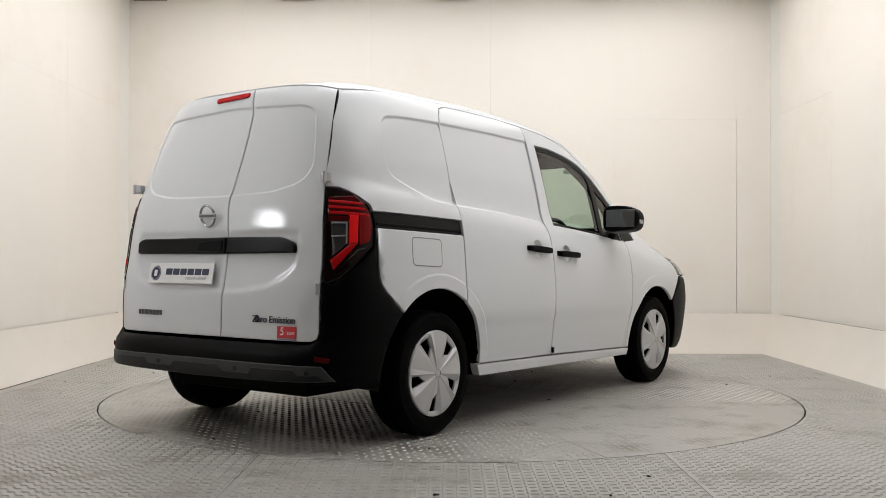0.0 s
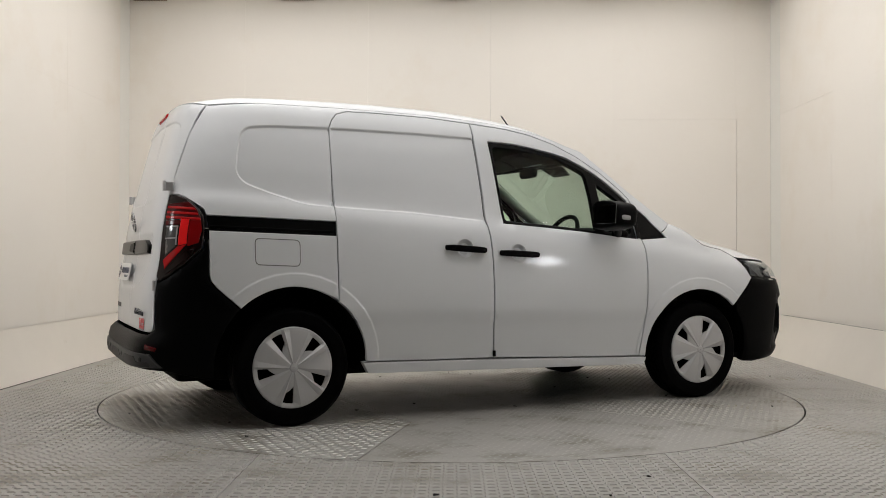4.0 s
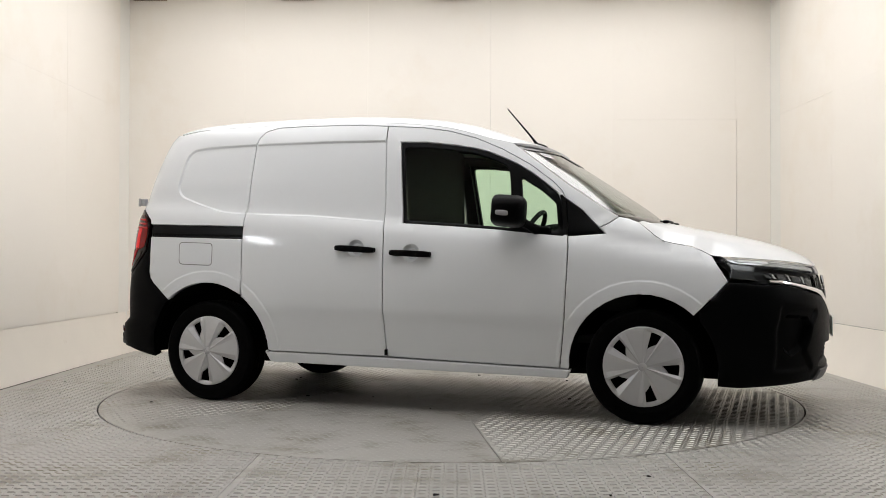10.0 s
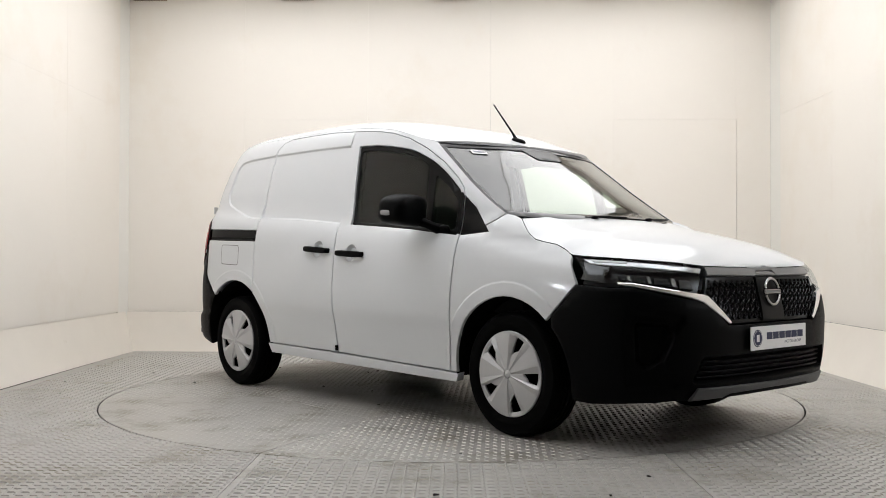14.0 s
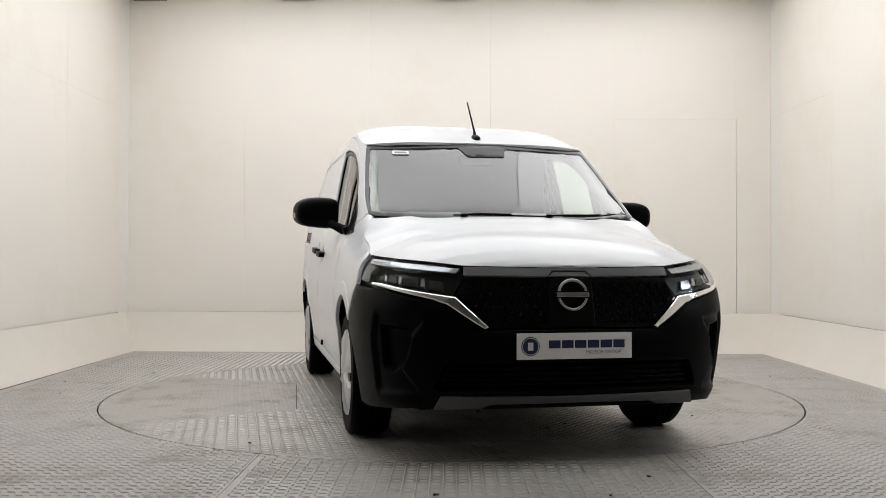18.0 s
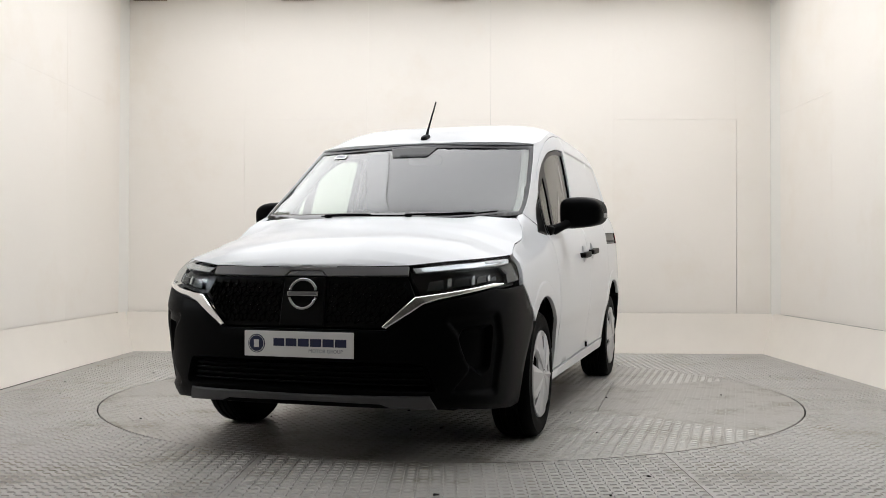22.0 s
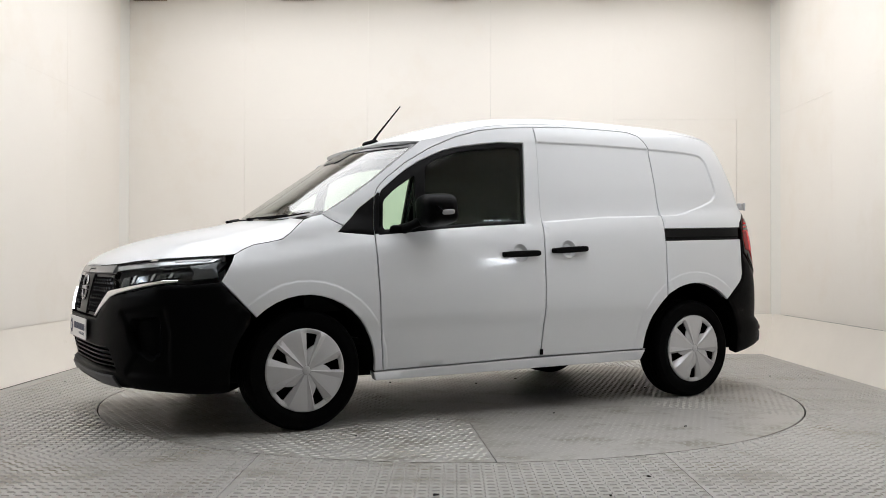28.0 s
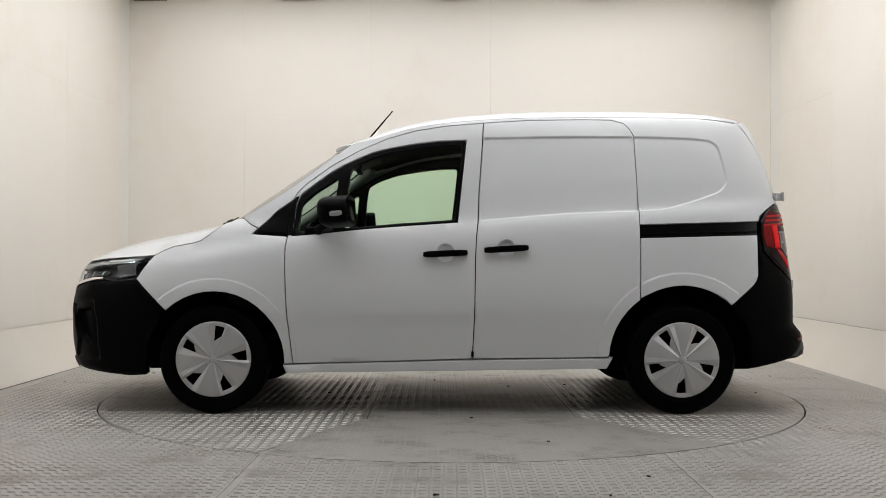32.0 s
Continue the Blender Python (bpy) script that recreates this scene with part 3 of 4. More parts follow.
ROOF_LINE = [(-1.112, 1.629), (-1.089, 1.678), (-1.055, 1.716), (-.985, 1.738), (-.823, 1.741), (-.485, 1.735), (-.216, 1.714), (.028, 1.692), (.2, 1.663),
             (.372, 1.615), (.545, 1.543), (.718, 1.447), (.854, 1.343), (.905, 1.29), (.922, 1.245)]
B_SEAM = [(-.216, 1.714), (-.207, 1.566), (-.183, 1.259), (-.180, 1.124), (-.168, 1.024), (-.162, .892), (-.157, .565), (-.145, .316)]
DOOR_FRONT = [(.922, 1.245), (.927, 1.12), (.932, 1.028), (.94, .963), (.938, .827), (.924, .557), (.892, .287)]
SLIDE_REAR = [(-1.110, .668), (-1.115, 1.017), (-1.118, 1.18), (-1.112, 1.629)]
ROOF_EDGE = [(-1.80, 1.724), (-1.5, 1.752), (-1.0, 1.757), (-.5, 1.751), (-.2, 1.734), (0, 1.714), (.2, 1.684), (.37, 1.64), (.5, 1.605), (.60, 1.584)]
SCREEN_EDGE = [(.625, 1.578), (.70, 1.518), (.80, 1.440), (.943, 1.329), (1.08, 1.236), (1.17, 1.181), (1.25, 1.137)]
ARCH_R, ARCH_F = (-1.358, .325), (1.345, .305)
RR, RF = .418, .400
WINDOW = [(-.112, 1.603), (-.059, 1.112), (.25, 1.091), (.513, 1.070), (.721, 1.047), (.905, 1.030), (.893, 1.225), (.875, 1.277), (.80, 1.338), (.714, 1.402), (.63, 1.452), (.541, 1.492),
          (.454, 1.527), (.367, 1.550), (.193, 1.579), (.054, 1.597)]
RECESS = [(-.195, 1.124), (-.669, 1.164), (-1.118, 1.183), (-1.28, 1.194), (-1.469, 1.248), (-1.61, 1.298), (-1.655, 1.35), (-1.645, 1.44), (-1.62, 1.57), (-1.575, 1.606), (-1.45, 1.618), (-1.118, 1.626), (-.6, 1.625), (-.222, 1.617)]


def flank(where, hand):
    slide_top = [p for p in ROOF_LINE if p[0] <= -.216]
    arch_flare = arc(*ARCH_R, RR + .075, 0, 360, 40)[:-1]
    front_flare = arc(*ARCH_F, RF + .075, 0, 360, 40)[:-1]
    # sliding door
    o = slide_top + B_SEAM[1:] + [(-.60, .320), (-.966, .327)] + arc(*ARCH_R, RR, 0.5, 55, 8) + SLIDE_REAR[:-1]
    wide = RECESS[:]
    wide = rounded([(-.05, 1.113), (-.2, 1.124)] + wide[1:] + [(-.05, 1.610)], [0, 0] + [.05] * (len(wide) - 1) + [0])
    crease = [(-2.2, .585), (1.6, .535), (1.6, .1), (-2.2, .1)]
    slide = panel("sliding_door", o, where, PAINT, van, features=[(wide, -.010, .011), (arch_flare, .004, .011), (crease, -.010, .11), (np.array(arc(-.340, .958, .044, 0, 360, 28)[:-1]), -.020, .020)], label="smooth white sliding side door", step=.045)
    # front door with its window opening
    door_top = [p for p in ROOF_LINE if p[0] >= -.216]
    o = door_top + DOOR_FRONT[1:] + [(.4, .299)] + B_SEAM[:0:-1]
    door = panel("front_door", o, where, PAINT, van, holes=[WINDOW], features=[(front_flare, .004, .011), (crease, -.010, .11), (np.array(arc(.012, .932, .044, 0, 360, 28)[:-1]), -.020, .020)], label="white front door with a black-framed window")
    part("door_stop", box(.016, .014, .034, Matrix.Translation(where(np.array([-.146]), np.array([.345]))[0]), .003), CLAD, door)
    # body side round the doors
    o = ([tail_u(.702, 1.733)] + ROOF_EDGE + SCREEN_EDGE + [(1.183, 1.105), (1.108, 1.075), (1.025, 1.171)] + ROOF_LINE[::-1]
         + [(-1.118, 1.18), (-1.115, 1.099), (-1.842, 1.12), (-1.855, 1.15), (-1.922, 1.187), tail_u(.88, 1.213), tail_u(.82, 1.229), tail_u(.731, 1.231), tail_u(.724, 1.34), tail_u(.711, 1.564)])
    body = panel("body_side", o, where, PAINT, van, gap=.0012, edge=.001, features=[(wide, -.010, .011)], step=.03)
    # lower rear quarter
    a0 = math.degrees(math.atan2(.668 - ARCH_R[1], -1.110 - ARCH_R[0]))
    a1 = math.degrees(math.atan2(.633 - ARCH_R[1], -1.643 - ARCH_R[0]))
    o = [(-1.115, 1.021), (-1.110, .668)] + arc(*ARCH_R, RR, a0, a1, 12)[1:] + [(-1.778, .742), (-1.806, .772), (-1.820, .81), (-1.826, 1.041)]
    quarter = panel("rear_quarter", o, where, PAINT, van, features=[(arch_flare, .004, .011)])
    # front wing
    a1 = math.degrees(math.atan2(.62 - ARCH_F[1], 1.645 - ARCH_F[0]))
    o = (DOOR_FRONT[:1:-1] + [(1.137, 1.041), (1.108, 1.072), (1.183, 1.105), (1.25, 1.137), (1.31, 1.128), (1.36, 1.108), (1.385, 1.066), (1.412, 1.03), (1.455, .998), (1.52, .983), (1.607, .968),
                              (1.67, .942), (1.72, .914), (1.806, .778)] + arc(*ARCH_F, RF, a1, 183, 16))
    panel("front_wing", o, where, PAINT, van, features=[(front_flare, .004, .011), (crease, -.010, .11)])
    panel("sill", [(-.962, .324), (-.147, .311), (.955, .282), (.935, .231), (-.925, .258)], where, PAINT, van, off=-.004, depth=.05)
    # black trim: slide rail, window triangle
    panel("slide_rail", [(-1.115, 1.099), (-1.842, 1.12), (-1.826, 1.041), (-1.115, 1.021)], where, BLACK, van, off=-.012, gap=.0005, label="black sliding door rail")
    panel("rail_groove", [(-1.12, 1.049), (-1.82, 1.068), (-1.818, 1.052), (-1.12, 1.033)], where, CLAD, van, off=-.008, gap=.0005)
    panel("window_triangle", [(.932, 1.030), (1.137, 1.043), (1.108, 1.074), (1.025, 1.171), (.924, 1.243)], where, BLACK, van, off=-.003, gap=.001, step=.03, label="gloss black triangle ahead of the door")
    panel("pillar_cover", [(.902, 1.031), (.9315, 1.030), (.922, 1.238), (.905, 1.263), (.886, 1.262), (.896, 1.225)], where, BLACK, door, off=.0025, gap=.0003, edge=.001, depth=.004, step=.03, label="gloss black strip between the panes")
    # window: seal frame, divider, glass
    main = rounded([(-.088, 1.575), (-.040, 1.130), (.30, 1.106), (.605, 1.079), (.578, 1.437), (.50, 1.480), (.367, 1.524), (.193, 1.553), (.054, 1.570)], [.03, .02, 0, .02, .03, .03, .03, .03, .03], 4)
    small = rounded([(.668, 1.076), (.872, 1.058), (.862, 1.222), (.78, 1.297), (.652, 1.378)], .025, 4)
    panel("window_frame", WINDOW, where, BLACK, door, holes=[main, small], off=-.010, gap=.0003, depth=.03, step=.03)
    for nm, g in (("window_pane", main), ("quarter_pane", small)):
        gl = panel(nm, g, where, GLASS, door, off=-.016, gap=-.003, edge=.001, depth=.002, step=.05, label="green-tinted glass")
    # dark lining behind the door skin and pillar
    inner = [(p[0], p[1] - .02) for p in door_top] + [(.88, .9), (.86, .42), (-.13, .42)] + [(p[0] + .03, p[1]) for p in B_SEAM[:0:-1] if p[1] > .45]
    hole = [(p[0], p[1]) for p in inset(np.array(WINDOW), .006)]
    panel("door_trim", inner, where, CABIN, door, holes=[hole], off=-.060, gap=.004, depth=.02, step=.08)
    return door


DOOR_L = flank(left, 1)
DOOR_R = flank(right, -1)
panel("fuel_flap", rounded([(-1.569, 1.001), (-1.566, .862), (-1.324, .853), (-1.324, .993)], .028), right, PAINT, van, off=.0008, gap=.0015, edge=.002, depth=.004, step=.04)
panel("fuel_flap_joint", rounded([(-1.5712, 1.0032), (-1.5682, .8598), (-1.3218, .8508), (-1.3218, .9952)], .029), right, JOINT, van, off=.0004, gap=0, edge=.0005, depth=.002, step=.04)

# roof
TOP_U = (tail_u(.702, 1.733)[0], *[p[0] for p in ROOF_EDGE[1:]], .625)
TOP_Z = (1.733, *[p[1] for p in ROOF_EDGE[1:]], 1.578)


def roof_skin(s, t):
    """s from the tail (0) to the windscreen (1), t from right (-1) to left (1)."""
    u = TOP_U[0] + (TOP_U[-1] - TOP_U[0]) * s
    zr = curve(u, TOP_U, TOP_Z)
    side = left(u, zr)
    cx = -1.872 + (.716 + 1.872) * s
    crown = curve(s, (0, .04, .10, .22, .45, .72, .84, .92, .97, 1), (.029, .045, .058, .067, .071, .060, .047, .031, .018, .008))
    k = np.abs(t)
    return np.stack([cx + (side[:, 0] - cx) * k ** 3.4, side[:, 1] * t, zr + crown * (1 - k ** 6)], -1)


n = 61
tv = np.sign(np.linspace(-1, 1, n)) * (1 - (1 - np.abs(np.linspace(-1, 1, n))) ** 1.6)
S, T = np.meshgrid(np.linspace(0, 1, n), tv)
rp = roof_skin(S.ravel(), T.ravel())
cut = [(i * n + j, i * n + j + 1, (i + 1) * n + j + 1, (i + 1) * n + j) for i in range(n - 1) for j in range(n - 1)]
rim = [j for j in range(n)] + [i * n + n - 1 for i in range(1, n)] + [(n - 1) * n + j for j in range(n - 2, -1, -1)] + [i * n for i in range(n - 2, 0, -1)]
skirt = np.array([rp[i] + np.array((-.006 * np.sign(rp[i][0] + .6) * (abs(rp[i][0] + .6) > 1.1), -.006 * np.sign(rp[i][1]), -.016)) for i in rim])
k = len(rim)
cut += [(rim[i], rim[(i + 1) % k], n * n + (i + 1) % k, n * n + i) for i in range(k)]
obj("roof", np.vstack([rp, skirt]), cut, PAINT, van, smooth=45)
obj("headliner", (rp - np.array((0, 0, .05))) * np.array((1, .95, 1)), [(i * n + j, (i + 1) * n + j, (i + 1) * n + j + 2, i * n + j + 2) for i in range(0, n - 1) for j in range(40, 57, 2)], CABIN, van)

# bonnet
bv = [(0, .857), (.25, .859), (.50, .864), (.69, .881), (.9, .893), (1.1, .904), (1.22, .911)]
be = np.vstack([nose(np.array([p[0] for p in bv]), np.array([p[1] for p in bv])),
                left(np.array([1.71, 1.67, 1.607, 1.52, 1.455, 1.412, 1.385, 1.36]), np.array([.917, .942, .968, .983, .998, 1.03, 1.066, 1.105]))])
order = np.argsort(be[:, 0])
BX, BY, BZ = be[order, 0], be[order, 1], be[order, 2]


def bonnet_skin(x, t):
    ye, ze = np.interp(x, BX, BY), np.interp(x, BX, BZ)
    zc = curve(x, [1.30, 1.41, 1.58, 1.74, 1.9, 2.02, 2.10, 2.17, 2.215, 2.24, 2.262], [1.122, 1.117, 1.083, 1.053, 1.018, .985, .957, .925, .897, .877, .857])
    k = np.abs(t)
    crease = .005 * np.exp(-((k - .74) / .09) ** 2) * np.clip((2.1 - x) / .3, 0, 1)
    zc = np.maximum(zc, ze)
    return np.stack([x, ye * t * .996, zc - (zc - ze) * k ** 2.6 + crease], -1)


xs = np.concatenate([np.linspace(BX[0] + .002, 2.05, 34), np.linspace(2.07, BX[-1] - .0005, 26)])
ts = np.linspace(-1, 1, 57)
X, T = np.meshgrid(xs, ts, indexing="ij")
bp = bonnet_skin(X.ravel(), T.ravel())
n = len(ts)
obj("bonnet", bp, [(i * n + j, (i + 1) * n + j, (i + 1) * n + j + 1, i * n + j + 1) for i in range(len(xs) - 1) for j in range(n - 1)], PAINT, van, "white bonnet with soft creases", smooth=50)

panel("bonnet_lip", [(-.14, .874), (.14, .874), (.14, .852), (-.14, .852)], nose, PAINT, van, off=-.005, gap=0, edge=.001, depth=.004, step=.03)

# windscreen
EDGE_U, EDGE_Z = [p[0] for p in SCREEN_EDGE][::-1], [p[1] for p in SCREEN_EDGE][::-1]


def screen(v, z):
    """The glass: an even bow from pillar to pillar."""
    v, z = np.asarray(v, float), np.asarray(z, float)
    e = left(np.interp(z, EDGE_Z, EDGE_U), z)
    tip = curve(z, NOSE_Z, NOSE_X)
    q = np.maximum(tip - e[:, 0], .02) / e[:, 1] ** 2
    y = (np.sqrt(1 + 4 * q * np.abs(v)) - 1) / (2 * q)
    return np.stack([tip - q * y * y, np.sign(v) * y, z], -1)


edge = [nose_v(*p) for p in SCREEN_EDGE] + [nose_v(1.30, 1.122)]
ws = [(0, 1.588)] + [(edge[0][0] * .5, 1.585)] + edge + [(.6, 1.112), (0, 1.112)]
ws = ws + mirrored(ws[1:-1][::-1])
inner_ws = inset(dense(ws, .04), .034)
panel("windscreen_border", ws, screen, SCREENBLACK, van, holes=[inner_ws], off=-.003, gap=.001, depth=.006, step=.03, label="black printed windscreen border")
panel("windscreen", inner_ws, screen, WINDSCREEN, van, off=-.007, gap=-.003, edge=.001, depth=.002, step=.035, label="large raked windscreen glass")

# nose: bumper, grille, lamps
half = [(0, .590), (.384, .590), (.405, .588), (.56, .700), (.82, .734), (1.02, .766), (1.18, .764), nose_v(1.806, .778), nose_v(1.645, .62)]
half += [nose_v(*p) for p in arc(*ARCH_F, RF, math.degrees(math.atan2(.62 - ARCH_F[1], 1.645 - ARCH_F[0])), -8, 10)[1:]]
half += [nose_v(1.742, .22), (1.227, .213), (.741, .245), (0, .245)]
full = half + mirrored(half[1:-1][::-1])
vent = rounded([(1.08, .655), (.72, .630), (.80, .56), (.82, .49), (.88, .42), (.75, .318), (1.09, .306), (1.12, .53)], .03)
vent_in = rounded([(1.05, .60), (.83, .592), (.80, .545), (.87, .44), (.97, .39), (1.04, .42)], .02)
intake = rounded([(-.66, .335), (.66, .335), (.60, .440), (-.60, .440)], .02)
vm = np.array(mirrored(vent))
vim = np.array(mirrored(vent_in))
bumper = panel("front_bumper", full, nose, CLAD, van, features=[(vent, -.018, .03), (vm, -.018, .03), (vent_in, -.035, .02), (vim, -.035, .02), (intake, -.045, .02)], depth=.05, step=.05, smooth=50,
               label="grained black plastic front bumper with side vents")
for k in range(4):
    z = .345 + k * .024
    panel("intake_slat", [(-.62 + k * .01, z), (.62 - k * .01, z), (.62 - k * .01, z + .009), (-.62 + k * .01, z + .009)], nose, CLAD, bumper, off=-.02, gap=0, edge=.002, depth=.025, step=.08)
skid = [(-.66, .250), (-.60, .252), (-.42, .256), (-.37, .272), (-.06, .274), (.06, .274), (.37, .272), (.42, .256), (.60, .252), (.66, .250), (.625, .308), (.323, .306), (0, .302), (-.323, .306), (-.625, .308)]
panel("skid_plate", skid, nose, GREY, bumper, off=.010, gap=0, edge=.004, depth=.03, label="grey skid plate along the bumper's foot")

GRILLE = [(-.494, .820), (.494, .820), (.541, .731), (.384, .594), (-.384, .594), (-.541, .731)]
grille = panel("grille", GRILLE, nose, BLACK, van, off=-.022, gap=0, depth=.02, label="gloss black patterned grille")
bar = [(-.499, .864), (0, .857), (.499, .864), (.499, .822), (.103, .817), (.075, .843), (-.075, .843), (-.103, .817), (-.499, .822)]
panel("grille_strip", bar, nose, DARKGREY, van, off=-.004, gap=.001, step=.03, label="dark grey strip under the bonnet edge")
panel("strip_tab", [(.098, .819), (.072, .841), (-.072, .841), (-.098, .819)], nose, DARKGREY, grille, off=-.006, gap=.001, step=.03)
panel("charge_flap", [(.100, .816), (-.100, .816), (-.105, .60), (.105, .60)], nose, BLACK, grille, off=-.008, gap=.001, step=.04)

HEAD = [(.503, .862), (.689, .878), (1.0, .897), nose_v(1.735, .911), nose_v(1.808, .784), (1.18, .770), (1.02, .788), (.82, .765), (.60, .738), (.562, .742), (.508, .82)]
CHR = [(1.115, .786), (1.026, .785), (.819, .760), (.541, .728), (.386, .602), (.405, .595), (.585, .698), (.66, .718), (.816, .742), (1.022, .770), (1.112, .777)]
DRL = [(.512, .858), (.689, .874), (1.0, .892), (1.235, .904), (1.225, .880), (1.10, .872), (.95, .864), (.75, .850), (.54, .833)]
for hand in (1, -1):
    f = (lambda p: p) if hand == 1 else mirrored
    hl = panel("headlight", f(HEAD), nose, LAMPDARK, van, off=-.045, gap=.001, depth=.03, label="slim dark headlight with a clear lens", step=.04)
    panel("lens", f(HEAD), nose, LENS, hl, off=-.002, gap=.001, edge=.002, depth=.01, step=.04)
    panel("daylight_strip", f(DRL), nose, REFLECT, hl, off=-.010, gap=.001, depth=.02, step=.04, label="pale daytime running light strip")
    panel("light_guide", f([(.98, .888), (1.19, .899), (1.185, .888), (.99, .878)]), nose, STICKWHITE, hl, off=-.006, gap=.001, edge=.001, depth=.004, step=.04)
    panel("lamp_end", f([(1.115, .868), (1.23, .884), (HEAD[3][0] - .012, .892), (HEAD[4][0] - .014, .802), (1.19, .786), (1.185, .83)]), nose, LAMPEND, hl, off=-.014, gap=.001, depth=.02, step=.03, label="pale corner of the headlight")
    for k, (v0, z0, w, h, mat) in enumerate(((.60, .758, .10, .056, DIMREFLECT), (.715, .772, .035, .055, REFLECT), (.755, .776, .12, .050, DIMREFLECT), (.885, .784, .03, .056, REFLECT), (.925, .790, .085, .048, DIMREFLECT), (1.02, .797, .028, .046, REFLECT), (1.055, .800, .05, .034, DIMREFLECT))):
        panel("reflector", f(rounded([(v0, z0), (v0 + w, z0 + .010), (v0 + w * .92, z0 + h), (v0 + w * .12, z0 + h * .84)], .004)), nose, mat, hl, off=-.03, gap=.001, depth=.02, step=.03)
    panel("chrome_strip", f(CHR), nose, CHROME, van, off=.006, gap=0, edge=.004, depth=.02, step=.03, label="bright chrome strip")

# tail: doors, lamps, bumper
SEAM = [(-.104, 1.762), (-.125, 1.70), (-.142, 1.63), (-.138, 1.50), (-.121, 1.369), (-.090, 1.20), (-.088, 1.15), (-.108, 1.02), (-.113, .915), (-.113, .508)]
EDGE_R = [(.702, 1.733), (.711, 1.564), (.724, 1.34), (.731, 1.231), (.768, .836), (.773, .553), (.755, .520), (.715, .508)]
RECS = rounded([(.56, 1.632), (.0, 1.662), (-.5, 1.640), (-.585, 1.615), (-.612, 1.48), (-.632, 1.32), (-.555, 1.252), (-.377, 1.215), (0, 1.206), (.377, 1.212), (.55, 1.240), (.63, 1.30), (.615, 1.48)],
               [.05, 0, .05, .05, .02, .06, .05, .05, 0, .05, .05, .06, .02])
LOWP = [(-.60, .93), (-.585, .86), (-.519, .806), (-.413, .765), (-.222, .737), (.35, .725), (.55, .78), (.62, .87), (.62, .93), (.6, 1.02), (-.6, 1.02)]
door_l = panel("rear_door_wide", SEAM[::-1] + [(.3, 1.757), (.55, 1.745)] + EDGE_R, tail, PAINT, van, features=[(RECS, -.006, .010), (rounded(LOWP, .03), -.008, .03)], label="white wider rear door", step=.045)
door_r = panel("rear_door_narrow", SEAM + mirrored(EDGE_R[::-1]) + [(-.55, 1.745), (-.3, 1.757)], tail, PAINT, van, features=[(RECS, -.006, .010), (rounded(LOWP, .03), -.008, .03)], label="white narrower rear door", step=.045)
panel("door_pull", rounded([(.595, .918), (.60, .978), (.555, .996), (-.111, .998), (-.111, .916)], [.01, .02, .03, 0, 0]), tail, BLACK, door_l, off=.014, gap=.001, edge=.006, depth=.03, label="gloss black strip with the door pull")
panel("door_pull", rounded([(-.117, .998), (-.50, .996), (-.585, .965), (-.590, .920), (-.117, .916)], [0, .03, .03, .01, 0]), tail, BLACK, door_r, off=.014, gap=.001, edge=.006, depth=.03, label="gloss black strip")
panel("pull_lever", rounded([(-.095, .985), (.07, .978), (.10, .935), (-.095, .925)], .012), tail, CLAD, door_l, off=.019, gap=0, edge=.004, depth=.02, step=.04)
# Black strips behind the door seams, standing for the shade in the gaps
for f in ((lambda p: p), mirrored):
    panel("door_jamb", f([(p[0] - .02, p[1]) for p in EDGE_R[:5]] + [(p[0] + .012, p[1]) for p in EDGE_R[3::-1]]), tail, CLAD, van, off=-.011, gap=0, edge=.001, depth=.004, step=.06)
BR = rounded([(.148, 1.728), (.148, 1.704), (-.090, 1.715), (-.090, 1.740)], .010)
panel("high_brake_light", BR, tail, REDLENS, door_l, off=.010, gap=0, edge=.004, depth=.02, step=.03, label="slim red high brake light")

LAMP = [(.737, 1.229), (.82, 1.226), (.90, 1.207), (.985, 1.168), (1.052, 1.118), (1.082, 1.045), (1.088, .95), (.99, .865), (.88, .80), (.80, .775), (.768, .80), (.765, .90)]
half = [(0, .500), (.715, .502), (.78, .53), (.775, .79), (.80, .770), (.88, .796), (.99, .860), (1.092, .945), (1.09, 1.038), tail_v(-1.828, 1.038), tail_v(-1.822, .81), tail_v(-1.808, .772), tail_v(-1.780, .740), tail_v(-1.645, .631)]
a1 = math.degrees(math.atan2(.633 - ARCH_R[1], -1.643 - ARCH_R[0]))
half += [tail_v(*p) for p in arc(*ARCH_R, RR, a1, 188, 10)[1:]] + [tail_v(-1.776, .262), (.95, .312), (.6, .326), (0, .326)]
full = half + mirrored(half[1:-1][::-1])
rear_bumper = panel("rear_bumper", full, tail, CLAD, van, depth=.06, step=.05, smooth=50, label="grained black plastic rear bumper and corners")
sk = [(0, .407), (.55, .407), (.84, .404), (.93, .335), (.55, .330), (.24, .325), (0, .322)]
panel("skid_plate", sk + mirrored(sk[1:-1][::-1]), tail, SKID, rear_bumper, off=.008, gap=0, edge=.004, depth=.03, label="dark grey skid plate")
for hand in (1, -1):
    f = (lambda p: p) if hand == 1 else mirrored
    tl = panel("tail_light", f(LAMP), tail, SMOKE, van, off=.004, gap=.001, edge=.006, depth=.03, step=.03, label="tall dark red tail light")
    panel("red_lens", f(rounded([(.762, 1.178), (.93, 1.186), (1.0, 1.150), (1.046, 1.098), (.775, 1.094)], .01)), tail, DARKRED, tl, off=.008, gap=0, edge=.003, depth=.008, step=.03, label="deep red upper lens")
    for k in range(3):
        z = 1.166 - .026 * k
